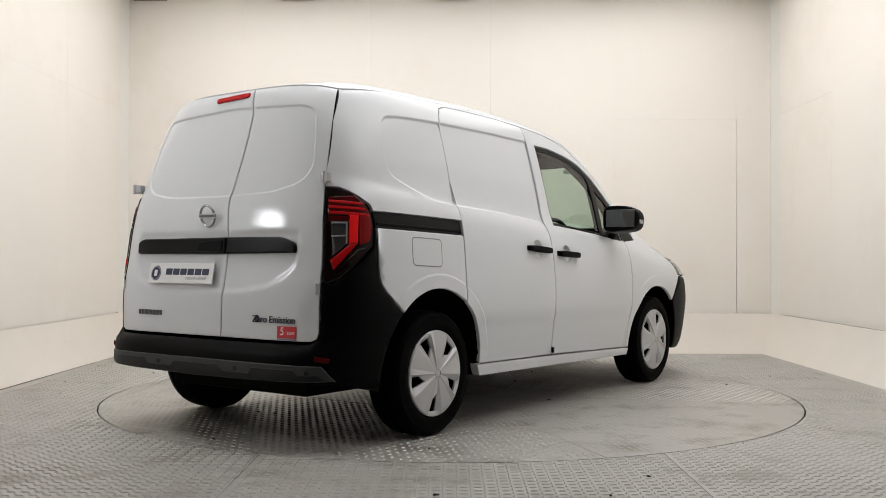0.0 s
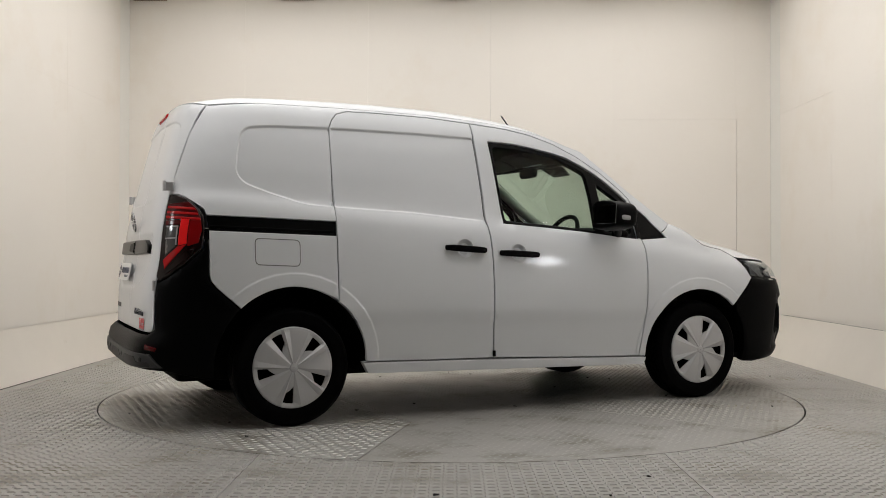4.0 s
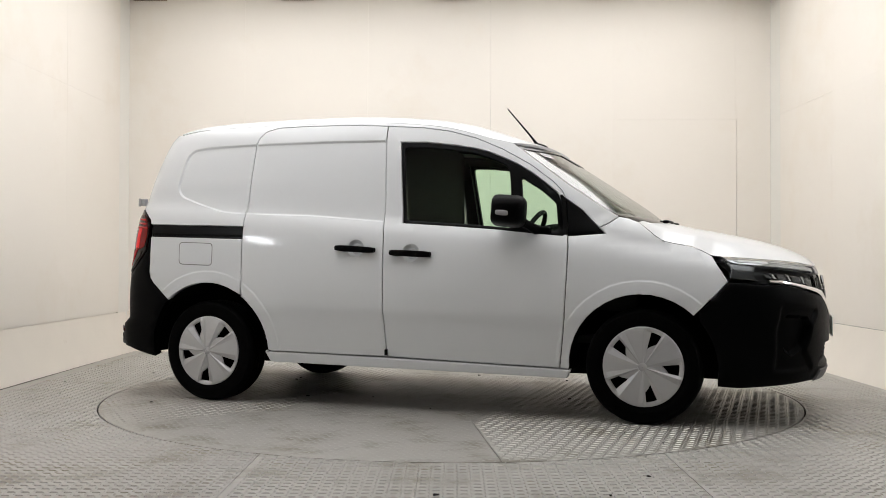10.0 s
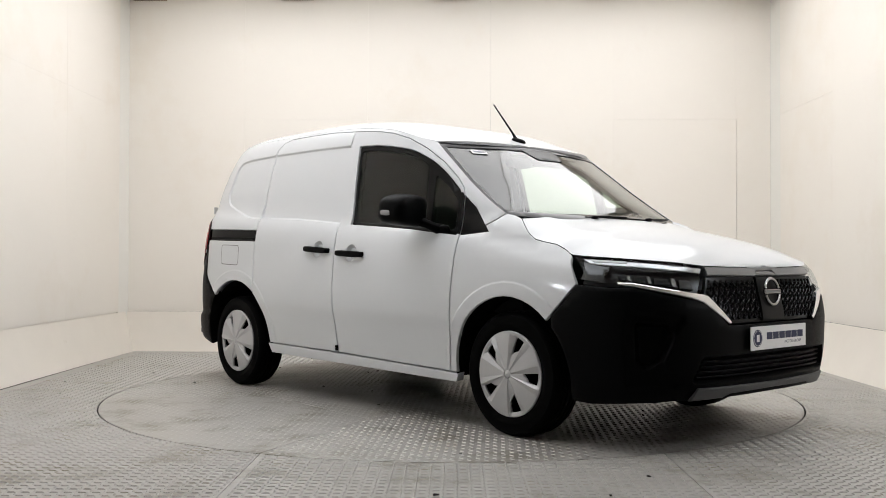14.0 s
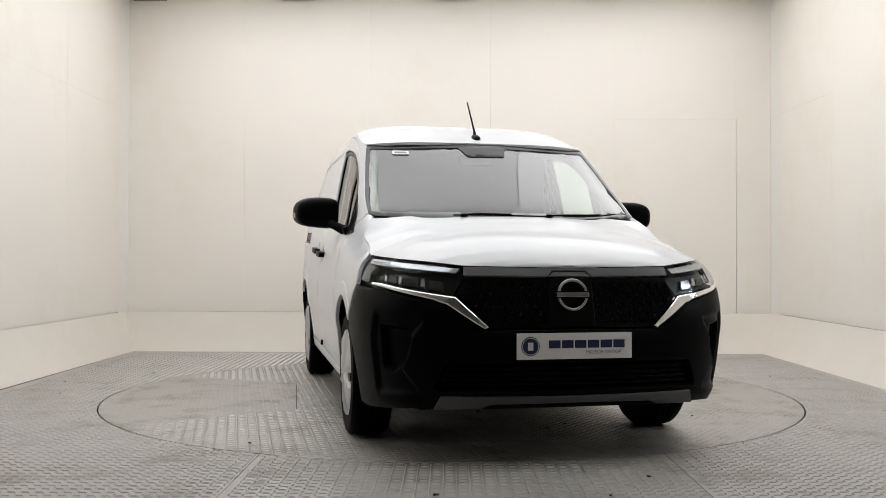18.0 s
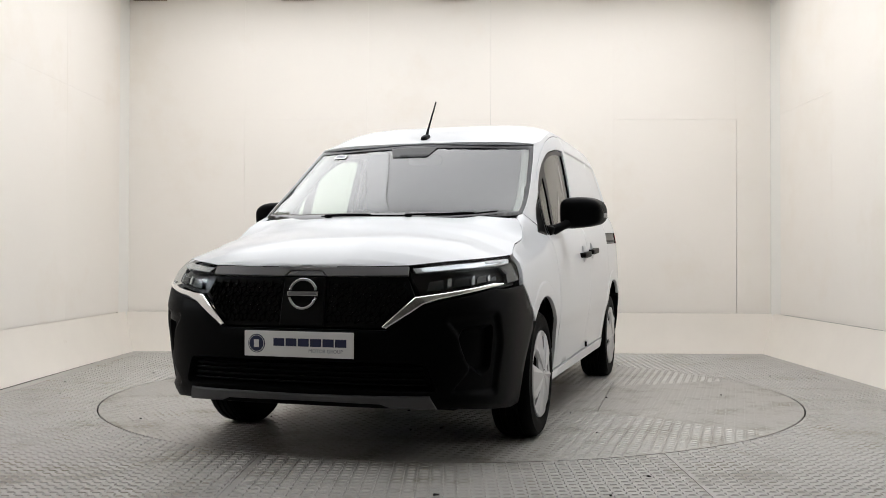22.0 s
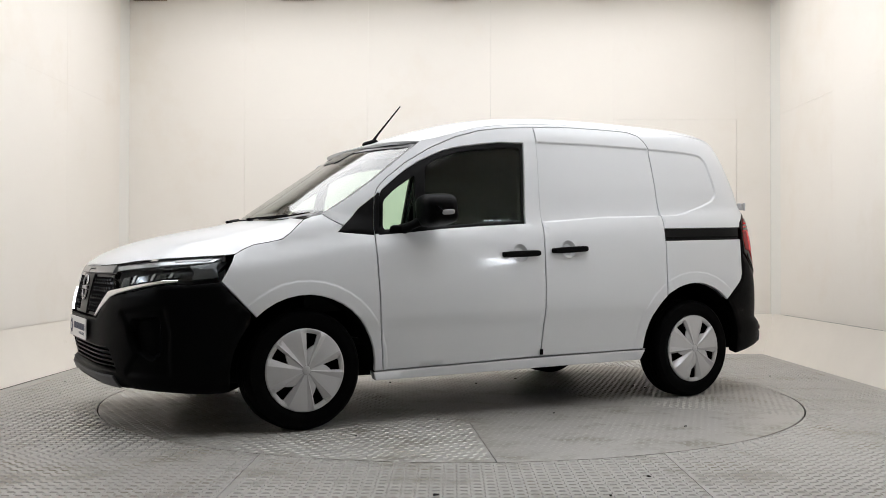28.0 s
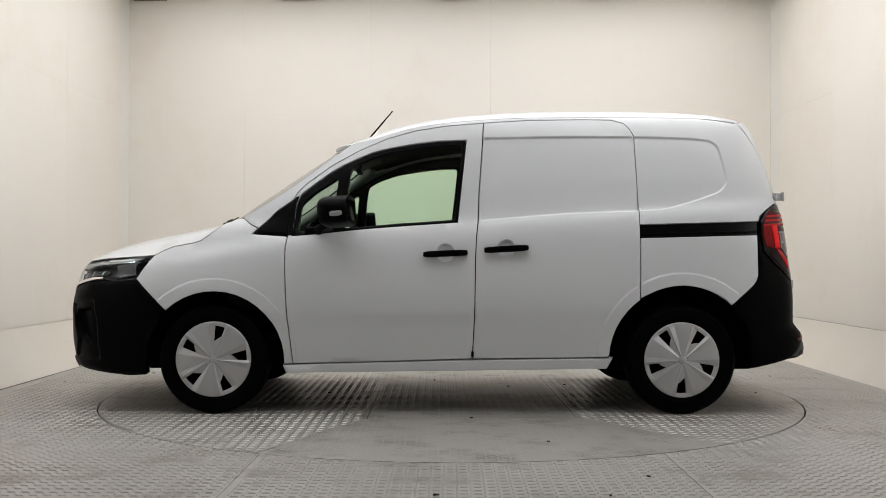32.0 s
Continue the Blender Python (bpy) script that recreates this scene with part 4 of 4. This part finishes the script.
        panel("red_streak", f([(.766 + .005 * k, z), (.985 + .026 * k, z - .012), (.995 + .026 * k, z - .024), (.768 + .005 * k, z - .013)]), tail, REDLENS, tl, off=.0095, gap=0, edge=.002, depth=.006, step=.03, label="red light streak")
    panel("red_band", f([(.908, 1.100), (.970, 1.100), (.982, .968), (.922, .960)]), tail, BRIGHTRED, tl, off=.009, gap=0, edge=.004, depth=.008, step=.03, label="bright red upright lens band")
    panel("red_foot", f([(.923, .957), (.982, .965), (.840, .838), (.812, .885)]), tail, REDLENS, tl, off=.009, gap=0, edge=.004, depth=.008, step=.03, label="red slanting lens band")
    panel("red_band_inner", f([(.778, 1.090), (.920, 1.090), (.922, 1.068), (.784, 1.068)]), tail, DARKRED, tl, off=.008, gap=0, edge=.003, depth=.008, step=.03)
    panel("red_outer", f(rounded([(.974, 1.092), (1.046, 1.092), (1.066, 1.04), (1.062, .975), (.990, .955)], .01)), tail, WRAPRED, tl, off=.008, gap=0, edge=.003, depth=.008, step=.03, label="red lens wrapping the corner")
    panel("red_lens", f([(.985, .935), (1.040, .945), (1.03, .915), (.94, .852), (.86, .810), (.845, .832)]), tail, SMOKE, tl, off=.008, gap=0, edge=.003, depth=.008, step=.03)
    clear = panel("clear_lens", f([(.800, 1.060), (.900, 1.060), (.910, .962), (.825, .905)]), tail, LENSGREY, tl, off=.008, gap=0, edge=.003, depth=.006, step=.03, label="grey clear lens")
    for a, b, c, e in (((.801, 1.062), (.902, 1.062), (.902, 1.054), (.801, 1.054)), ((.892, 1.058), (.902, 1.058), (.912, .962), (.902, .962)), ((.81, 1.000), (.896, 1.002), (.896, .995), (.81, .993))):
        panel("lens_edge", f([a, b, c, e]), tail, CLEARLENS, clear, off=.0095, gap=0, edge=.0008, depth=.004, step=.03)
    panel("reflector", f([(.795, .452), (.90, .437), (.885, .416), (.795, .425)]), tail, DARKRED, rear_bumper, off=.006, gap=0, edge=.003, depth=.008, step=.03, label="dim red rear reflector")
lip = [(0, .384), (.16, .384), (.195, .358), (.375, .359), (.40, .386), (.665, .387), (.695, .362), (.82, .364), (.85, .345), (.90, .340), (.55, .333), (0, .326)]
# Slightly raised dark overlay: the recess's shade is put into its colour
panel("skid_recess", lip + mirrored(lip[1:-1][::-1]), tail, SKIDIN, rear_bumper, off=.0105, gap=0, edge=.003, depth=.006, step=.04, label="stepped lower lip, recess shade put into its darker colour")
for v in (-.75, -.285, .285, .75):
    part("parking_sensor", lathe([(.001, .0030), (.011, .0025), (.0125, 0)], 20, "z", m=tail_pose(v, .374, .0085)), SKIDIN, rear_bumper)


# wheels
def wheel(x, y, hand, phase):
    w = new("wheel")
    w.parent = van
    w.matrix_basis = pose(x, hand * y, .316, 0, 0, 0 if hand == 1 else 180)
    R0 = .316
    prof = [(.195, -.20), (.25, -.205), (.295, -.198), (.312, -.178), (R0 - .002, -.16)]
    for g in (-.145, -.115, -.085, -.055):
        prof += [(R0, g - .009), (R0 - .008, g - .007), (R0 - .008, g + .001), (R0, g + .003)]
    prof += [(R0 - .002, -.040), (.312, -.022), (.300, -.008), (.292, -.002), (.288, -.003), (.26, .003), (.240, .001), (.232, -.003), (.222, -.006), (.208, -.016), (.2, -.04)]
    part("tyre", lathe(prof, 96), RUBBER, w, "black road tyre", smooth=35)
    part("rim", lathe([(.02, -.075), (.10, -.06), (.19, -.05), (.212, -.02), (.216, -.008), (.206, -.004), (.195, -.018)], 64), WELL, w, smooth=40)
    bm = bmesh.new()
    # cover: five flat blades, between them a dark fall, an opening and a ridge
    RC = .217
    KEYS = (0, 11, 29, 33, 42, 72)
    COLS = [0, 3.7, 7.3, 11, 15.5, 20, 24.5, 29, 31, 33, 37.5, 42, 47, 52, 57, 62, 67]
    LEVELS = 11

    def rad(j, a):
        lip = RC * float(np.interp(a, (0, 11, 29, 42, 72), (.46, .46, .64, .60, .46)))
        top = RC * .885
        if j <= 3:
            return .024 + (lip - .024) * j / 3
        if j <= 7:
            return lip + (top - lip) * (j - 3) / 4
        return (RC * .93, RC * .975, RC)[j - 8]

    def hgt(r, a):
        dome = .014 - .013 * (r / RC) ** 2.4
        f = min(r / RC, .9)
        fold = float(np.interp(a, KEYS, (.003, -.017, -.009, .008, -.002, .003)))
        return dome + fold * f * (1 if r < RC * .9 else .55 if r < RC * .95 else .25 if r < RC * .99 else 0) - (.004 if r > RC * .99 else 0)
    grid = {}
    for s in range(5):
        for j in range(LEVELS):
            for i, a in enumerate(COLS):
                r, t = rad(j, a), radians(a + 72 * s + phase)
                grid[s, i, j] = bm.verts.new((r * math.cos(t), hgt(r, a), r * math.sin(t)))
    for s in range(5):
        for i in range(len(COLS)):
            b = (s, i + 1) if i < len(COLS) - 1 else ((s + 1) % 5, 0)
            for j in range(LEVELS - 1):
                if 3 <= i <= 6 and 3 <= j <= 6:
                    continue
                bm.faces.new((grid[s, i, j], grid[b[0], b[1], j], grid[b[0], b[1], j + 1], grid[s, i, j + 1]))
    geom = bmesh.ops.extrude_face_region(bm, geom=list(bm.faces))
    for v in [g for g in geom["geom"] if isinstance(g, bmesh.types.BMVert)]:
        v.co.y -= .010
    part("wheel_cover", bm, SILVER, w, "silver five-blade plastic wheel cover", smooth=6)
    for k in range(5):
        t = radians(72 * k + phase + 40)
        part("wheel_nut", lathe([(.001, .010), (.008, .010), (.010, .004), (.010, 0)], 6, m=pose(.155 * math.cos(t), -.046, .155 * math.sin(t))), DARKGREY, w)
    part("hub_cap", lathe([(.001, .015), (.016, .014), (.024, .010), (.0285, .005), (.029, .007), (.031, .007), (.032, .001), (.032, -.004)], 32), SILVER, w, smooth=40)
    return w


for x, hand, phase in ((1.352, -1, 20), (-1.356, -1, 42), (1.348, 1, 9), (-1.356, 1, 35)):
    wheel(x, .876, hand, phase)


def wheel_well(cx, cz, r, hand):
    bm = bmesh.new()
    n = 20
    rows = []
    for i in range(n + 1):
        a = radians(-4 + 188 * i / n)
        rows.append([bm.verts.new((cx + r * math.cos(a), hand * yy, cz + r * math.sin(a))) for yy in (.50, .855)])
    for p, q in zip(rows, rows[1:]):
        bm.faces.new((p[0], p[1], q[1], q[0]))
    bm.faces.new([p[0] for p in rows])
    part("wheel_arch_liner", bm, WELL, van)


for hand in (1, -1):
    wheel_well(*ARCH_R, RR + .004, hand)
    wheel_well(*ARCH_F, RF + .004, hand)
part("underbody", box(3.9, 1.0, .16, pose(.05, 0, .30), .03), UNDER, van)
part("underbody_tray", box(1.85, 1.62, .10, pose(-.01, 0, .31), .02), UNDER, van, "dark battery tray between the axles")
part("axle", tube([(-1.358, -.6, .30), (-1.358, .6, .30)], .035), UNDER, van)
part("nose_block", box(.25, 1.3, .40, pose(1.95, 0, .42), .03), UNDER, van)


# ---- the van's fittings ----
def pillow(a, b, c, e=.5, n=28, m=Matrix(), bm=None, flat=None):
    """A rounded block: a superellipsoid with half-sizes a, b, c; flat cuts it at a local x."""
    bm = bm or bmesh.new()
    f = lambda w, k: math.copysign(abs(w) ** k, w)
    rows = []
    for i in range(n // 2 + 1):
        th = -math.pi / 2 + math.pi * i / (n // 2)
        row = []
        for j in range(n):
            ph = 2 * math.pi * j / n
            x, y, z = a * f(math.cos(th), e) * f(math.cos(ph), e), b * f(math.cos(th), e) * f(math.sin(ph), e), c * f(math.sin(th), e)
            if flat is not None:
                x = max(x, flat)
            row.append(bm.verts.new(m @ Vector((x, y, z))))
        rows.append(row)
    for p, q in zip(rows, rows[1:]):
        for j in range(n):
            bm.faces.new((p[j], p[(j + 1) % n], q[(j + 1) % n], q[j]))
    bmesh.ops.remove_doubles(bm, verts=bm.verts, dist=1e-5)
    return bm


def side_mirror(hand):
    mir = new("side_mirror")
    mir.parent = van
    mir["label"] = "black plastic door mirror with a clear indicator"
    m = pose(.622, hand * .975, 1.163, 0, 4, hand * -9)
    bm = pillow(.105, .125, .092, .47, 40, m, flat=-.076)
    for v in bm.verts:
        k = (v.co.y * hand - .85) / .22
        if v.co.z > 1.16:
            v.co.z -= .020 * max(0, k - .45) ** 2 * 3
        else:
            v.co.z += .018 * max(0, k) ** 1.5
    part("housing", bm, CLAD, mir, "grained black mirror housing", smooth=45)
    part("mirror_glass", box(.004, .195, .115, m @ pose(-.077, 0, .002), .002), MIRROR, mir, "silvered mirror glass")
    part("arm", tube([(.76, hand * .800, 1.056), (.745, hand * .835, 1.066), (.715, hand * .875, 1.088), (.67, hand * .92, 1.115)], [.034, .028, .024, .030], 12), CLAD, mir, smooth=60)
    part("arm_foot", pillow(.06, .018, .03, .5, 16, pose(.775, hand * .815, 1.053, hand * -20, 0, 0)), CLAD, mir, smooth=60)
    part("indicator", pillow(.040, .0175, .016, .55, 20, m @ pose(-.016, hand * .111, -.016)), CLEARLENS, mir, "clear indicator lens", smooth=60)


def door_handle(x, z, door_hand, droop):
    y = float(half_width(np.array(x), np.array(z))) * door_hand
    h = new("door_handle")
    h.parent = van
    h["label"] = "black plastic pull handle"
    m = pose(x, y + door_hand * .022, z, 0, droop, 0)
    part("grip", pillow(.128, .015, .0185, .42, 32, m), CLAD, h, smooth=50)
    for dx in (-.105, .105):
        part("mount", pillow(.024, .02, .016, .5, 16, m @ pose(dx, door_hand * -.016, 0)), CLAD, h, smooth=50)


for hand in (1, -1):
    side_mirror(hand)
    door_handle(-.340, .955, hand, 3.5)
    door_handle(.012, .928, hand, 2.5)

ant = new("roof_aerial")
ant.parent = van
ant["label"] = "short black whip aerial on the roof"
part("base", pillow(.055, .022, .026, .6, 20, pose(.575, 0, 1.628, 0, 17, 0)), CLAD, ant, smooth=60)
part("whip", tube([(.560, .0, 1.645), (.52, -.0005, 1.70), (.362, -.003, 1.889)], [.011, .0065, .0042], 10), CLAD, ant, smooth=60)


def on_screen(pts, off=.012):
    v, z = np.array([p[0] for p in pts]), np.array([p[1] for p in pts])
    p = screen(v, z)
    return [tuple(q + np.array((.55, 0, .83)) * off) for q in p]


for pts, pivot in (([(.30, 1.115), (.45, 1.117), (.60, 1.125), (.74, 1.138)], (.20, 1.112)), ([(-.36, 1.117), (-.20, 1.117), (-.02, 1.116), (.22, 1.113)], (-.30, 1.112))):
    wip = new("wiper")
    wip.parent = van
    wip["label"] = "black windscreen wiper at rest"
    part("blade", tube(on_screen(pts, .008), .004, 8), CLAD, wip)
    part("arm", tube(on_screen([pivot, pts[1], pts[2]], .016), [.006, .005, .004], 8), CLAD, wip)
    part("pivot", pillow(.02, .02, .010, .7, 14, Matrix.Translation(on_screen([pivot], .012)[0])), CLAD, wip, smooth=60)
panel("sensor_cover", rounded([(-.171, 1.566), (-.118, 1.492), (.105, 1.494), (.145, 1.566)], .012), screen, SENSOR, van, off=-.0025, gap=0, edge=.001, depth=.003, step=.025, label="dark sensor cover behind the windscreen")
panel("screen_sticker", [(-.635, 1.532), (-.515, 1.530), (-.518, 1.505), (-.642, 1.508)], screen, STICKWHITE, van, off=-.0015, gap=0, edge=.0003, depth=.001, step=.06, label="small white windscreen sticker")
panel("sticker_print", [(-.62, 1.526), (-.53, 1.524), (-.532, 1.512), (-.624, 1.514)], screen, INKGREY, van, off=-.0004, gap=0, edge=.0003, depth=.001, step=.06)

for sgn in (1, -1):
    for x, y, z in ((-1.980, .692, 1.273), (-2.030, .700, .753)):
        hg = new("door_hinge")
        hg.parent = van
        hg["label"] = "small grey rear door hinge"
        part("leaf", box(.05, .030, .046, pose(x + .005, sgn * y, z, 0, 0, sgn * 25), .005), SILVER, hg)
        part("knuckle", tube([(x - .022, sgn * (y + .012), z - .026), (x - .022, sgn * (y + .012), z + .026)], .009, 10), SILVER, hg)


def badge(name, centre, yaw, r, tilt):
    b = new(name)
    b.parent = van
    b["label"] = "chrome ring badge with a cross bar"
    m = Matrix.Translation(centre) @ pose(0, 0, 0, 0, tilt, yaw)
    for a0, a1 in ((14, 166), (194, 346)):
        pts = [m @ Vector((0, r * math.cos(radians(a0 + (a1 - a0) * i / 24)), r * math.sin(radians(a0 + (a1 - a0) * i / 24)))) for i in range(25)]
        part("ring", tube(pts, [.0075 * r / .062] * 25, 10), BADGE, b, smooth=60)
    part("bar", box(.010, r * 2.35, r * .33, m, .003), BADGE, b)
    part("bar_inlay", box(.003, r * 2.1, r * .20, m @ pose(.0055, 0, 0)), DARKGREY, b)


badge("front_badge", (2.296, 0.003, .738), 0, .064, -8)
badge("rear_badge", (-2.064, .030, 1.108), 180, .052, 10)


def lettering(name, text, size, m, mat, parent, deep=.001):
    cu = bpy.data.curves.new(name, "FONT")
    cu.body, cu.size, cu.extrude, cu.align_x, cu.align_y = text, size, deep, "CENTER", "CENTER"
    tmp = bpy.data.objects.new(name, cu)
    scene.collection.objects.link(tmp)
    bpy.context.view_layer.update()
    me = bpy.data.meshes.new_from_object(tmp.evaluated_get(bpy.context.evaluated_depsgraph_get()))
    bpy.data.objects.remove(tmp)
    me.materials.clear()
    me.materials.append(mat)
    ob = new(name, me)
    ob.parent, ob.matrix_basis = parent, m
    return ob


def number_plate(name, m, w, h):
    """A white plate with a dealer's round mark and rows of bars in place of lettering; it faces local +x."""
    p = new(name)
    p.parent = van
    p["label"] = "white number plate with dark blue print"
    part("plate", box(.006, w, h, m, .002), PLATEWHITE, p)
    s = w / .52
    yc = .20 * s
    disc = m @ pose(.0035, -yc, 0)
    part("mark", lathe([(.001, .0012), (.040 * s, .0012), (.041 * s, 0)], 36, "y", m=disc @ pose(0, 0, 0, 0, 0, -90)), INKBLUE, p)
    part("mark_ring", lathe([(.0345 * s, .0018), (.037 * s, .0018)], 36, "y", m=disc @ pose(0, 0, 0, 0, 0, -90)), PLATEWHITE, p)
    part("mark_bar", box(.0008, .024 * s, .034 * s, disc @ pose(.002, 0, 0), .0003), PLATEWHITE, p)
    y = -yc + .078 * s
    for k in range(6):
        part("print_bar", box(.0010, .052 * s, .034 * s, m @ pose(.0034, y + .030 * s, .008 * s)), INKBLUE, p)
        y += .0585 * s
    lettering("print_words", "MOTOR GROUP", .022 * s, m @ pose(.0032, .130 * s, -.028 * s) @ pose(0, 0, 0, 90, 0, 90), INKGREY, p, .0006)


number_plate("front_number_plate", pose(2.333, 0, .520), .52, .112)
number_plate("rear_number_plate", pose(-2.094, .198, .818, 0, -11, 180), .50, .104)


lettering("zero_emission_lettering", "Zero Emission", .047, tail_pose(-.478, .606, .003), INKDARK, door_r, .002)["label"] = "dark lettering reading Zero Emission"
dot = part("emission_mark", lathe([(.001, .004), (.016, .003), (.018, 0)], 24, "z", m=tail_pose(-.366, .608, 0)), INKBLUE, door_r, "small round blue mark")
stick = part("warranty_sticker", box(.115, .056, .0012, tail_pose(-.566, .550, .001)), STICKRED, door_r, "red sticker reading 5 YEAR")
lettering("figure", "5", .052, tail_pose(-.536, .553, .0022), STICKWHITE, stick, .0004)
lettering("word", "YEAR", .020, tail_pose(-.592, .546, .0022), STICKWHITE, stick, .0004)
part("sticker_line", box(.11, .008, .0012, tail_pose(-.566, .519, .001)), INKGREY, stick)
for k in range(8):
    part("model_mark_bar", box(.017, .026, .004, tail_pose(.531 - k * .0255, .614, .002), .001), GREY, door_l)

# grille lattice: ridged bars in a pattern of stacked cubes
verts, faces = [], []
gp_small = inset(np.array(GRILLE), .010)
flapz = np.array([(.108, .816), (-.108, .816), (-.112, .59), (.112, .59)])
CELL = .0265
segs = []
for r in range(7):
    for c in range(-13, 14):
        v, z = (c + (r % 2) / 2) * CELL * math.sqrt(3), .600 + r * CELL * 1.5
        tip = [(v + CELL * math.cos(radians(30 + 60 * k)), z + CELL * math.sin(radians(30 + 60 * k))) for k in range(6)]
        segs += [(tip[0], tip[1]), (tip[1], tip[2]), (tip[5], tip[0])] + [((v, z), tip[k]) for k in (0, 2, 4)]
A, B = np.array([q[0] for q in segs]), np.array([q[1] for q in segs])
mid = (A + B) / 2
A, B = mid + (A - mid) * .86, mid + (B - mid) * .86
ok = inside(A, gp_small) & inside(B, gp_small) & ~inside(A, flapz) & ~inside(B, flapz)
A, B = A[ok], B[ok]
D = (B - A) / np.linalg.norm(B - A, axis=1, keepdims=True)
Nn = np.stack([-D[:, 1], D[:, 0]], 1) * .0036
quad = [nose(*(A + Nn).T), nose(*(A - Nn).T), nose(*(B - Nn).T), nose(*(B + Nn).T), nose(*A.T), nose(*B.T)]
for i in range(len(A)):
    k = len(verts)
    verts += [quad[j][i] + np.array((-.022, 0, 0)) for j in range(4)] + [quad[j][i] + np.array((-.011, 0, 0)) for j in (4, 5)]
    faces += [(k + 1, k + 2, k + 5, k + 4), (k + 3, k, k + 4, k + 5), (k, k + 1, k + 4), (k + 2, k + 3, k + 5)]
lat = obj("lattice", verts, faces, LATTICE, grille, "glossy black lattice of small cells")
lat["kind"] = "stuff"

# cabin
part("bulkhead", box(.03, 1.36, 1.30, pose(-.17, 0, 1.03), .01), CABIN, van)
part("cabin_floor", box(1.3, 1.4, .04, pose(.45, 0, .44)), CABIN, van)
dash = bmesh.new()
prof = [(1.30, 1.085), (1.05, 1.060), (.86, 1.045), (.80, 1.015), (.78, .93), (.84, .80), (.95, .62), (1.30, .60)]
rows = [[dash.verts.new((x, y, z)) for x, z in prof] for y in (-.72, -.3, .3, .72)]
for p, q in zip(rows, rows[1:]):
    for i in range(len(prof)):
        j = (i + 1) % len(prof)
        dash.faces.new((p[i], p[j], q[j], q[i]))
dash.faces.new(rows[0])
dash.faces.new(rows[-1])
dash = part("dashboard", dash, CABIN, van, "dark plastic dashboard", smooth=40)
part("instrument_hood", pillow(.10, .17, .05, .6, 20, pose(.80, -.37, 1.06)), CABIN, dash, smooth=60)
part("screen", box(.02, .22, .13, pose(.79, 0, 1.06, 0, -12, 0), .006), BLACK, dash)
st = new("steering_wheel")
st.parent = van
sm = pose(.60, -.37, 1.02, 0, -62, 0)
part("wheel_rim", tube([sm @ Vector((.185 * math.cos(2 * math.pi * i / 40), .185 * math.sin(2 * math.pi * i / 40), 0)) for i in range(40)], .015, 10, closed=True), CABIN, st, smooth=60)
part("boss", pillow(.06, .07, .03, .6, 16, sm), CABIN, st, smooth=60)
for a in (0, 180, 270):
    part("spoke", tube([sm.translation, sm @ Vector((.18 * math.sin(radians(a)), .18 * math.cos(radians(a)), 0))], .014, 8), CABIN, st)
for y in (-.37, .40):
    seat = new("seat")
    seat.parent = van
    part("cushion", pillow(.25, .25, .085, .4, 24, pose(.22, y, .66, 0, -6, 0)), CLOTH, seat, smooth=60)
    part("backrest", pillow(.065, .24, .27, .4, 24, pose(-.045, y, .86, 0, -8, 0)), CLOTH, seat, smooth=60)
    part("base", box(.40, .40, .20, pose(.20, y, .52), .03), CABIN, seat)
part("grab_light", box(.12, .30, .03, pose(.50, 0, 1.60, 0, 10, 0), .008), CABIN, van)
part("rear_view_mirror", pillow(.02, .11, .035, .5, 16, pose(.58, 0, 1.50)), CABIN, van, smooth=60)
for hand in (1, -1):
    line = left(np.array([p[0] for p in SCREEN_EDGE]), np.array([p[1] for p in SCREEN_EDGE]))
    part("pillar_trim", tube([(x - .035, hand * (y - .045), z - .030) for x, y, z in line], .034, 12), TRIMGREY, van, "pale grey windscreen pillar trim", smooth=60)
    part("sun_visor", box(.15, .36, .015, pose(.53, hand * .36, 1.575, 0, 22, 0), .006), CABIN, van)


# ---- small flood lamps on the side walls ----
def flood(x, y, z, turn):
    f = new("flood_lamp")
    f.matrix_basis = pose(x, y, z, 0, 0, turn)
    part("body", box(.06, .36, .28, pose(-.02, 0, 0), .008), HOUSING, f)
    part("bracket", box(.05, .04, .36, pose(-.065, 0, 0), .004), CLAD, f)
    part("face", box(.006, .32, .24, pose(.013, 0, 0), .002), FLOOD, f, "cool white glowing face")
    return tagged(f, "small cool white flood lamp on the side wall", "flood lamp", "wall flood lamps")


flood(-3.11, -2.2, 1.68, 0)
flood(3.10, -2.3, 1.55, 180)


# Unlit housings just above the view, placed to cast soft shade on the wall's top
def shade_housing(x):
    w = new("shade_housing")
    w.location = (x, 2.93 - .014 * x, 3.512)
    part("body", box(.34, .10, .11, pose(0, 0, 0), .02), HOUSING, w)
    part("stem", box(.04, .04, .11, pose(0, .02, .07)), HOUSING, w)
    return tagged(w, "brown lamp housing kept out of view to shade the wall's top", "wall lamp", "lamp housings along the wall")


for x in (-2.98, -1.52, -.02, 1.46, 2.92):
    shade_housing(x)


def motions():
    rows, disc = [], []
    for t, a in TURN:
        c, s = math.cos(radians(a)), math.sin(radians(a))
        rows.append((t, pose(VAN_AT[0] * c - VAN_AT[1] * s, VAN_AT[0] * s + VAN_AT[1] * c, 0, 0, 0, a)))
        disc.append((t, pose(0, 0, 0, 0, 0, a)))
    walk(van, rows)
    walk(turntable, disc)


motions()
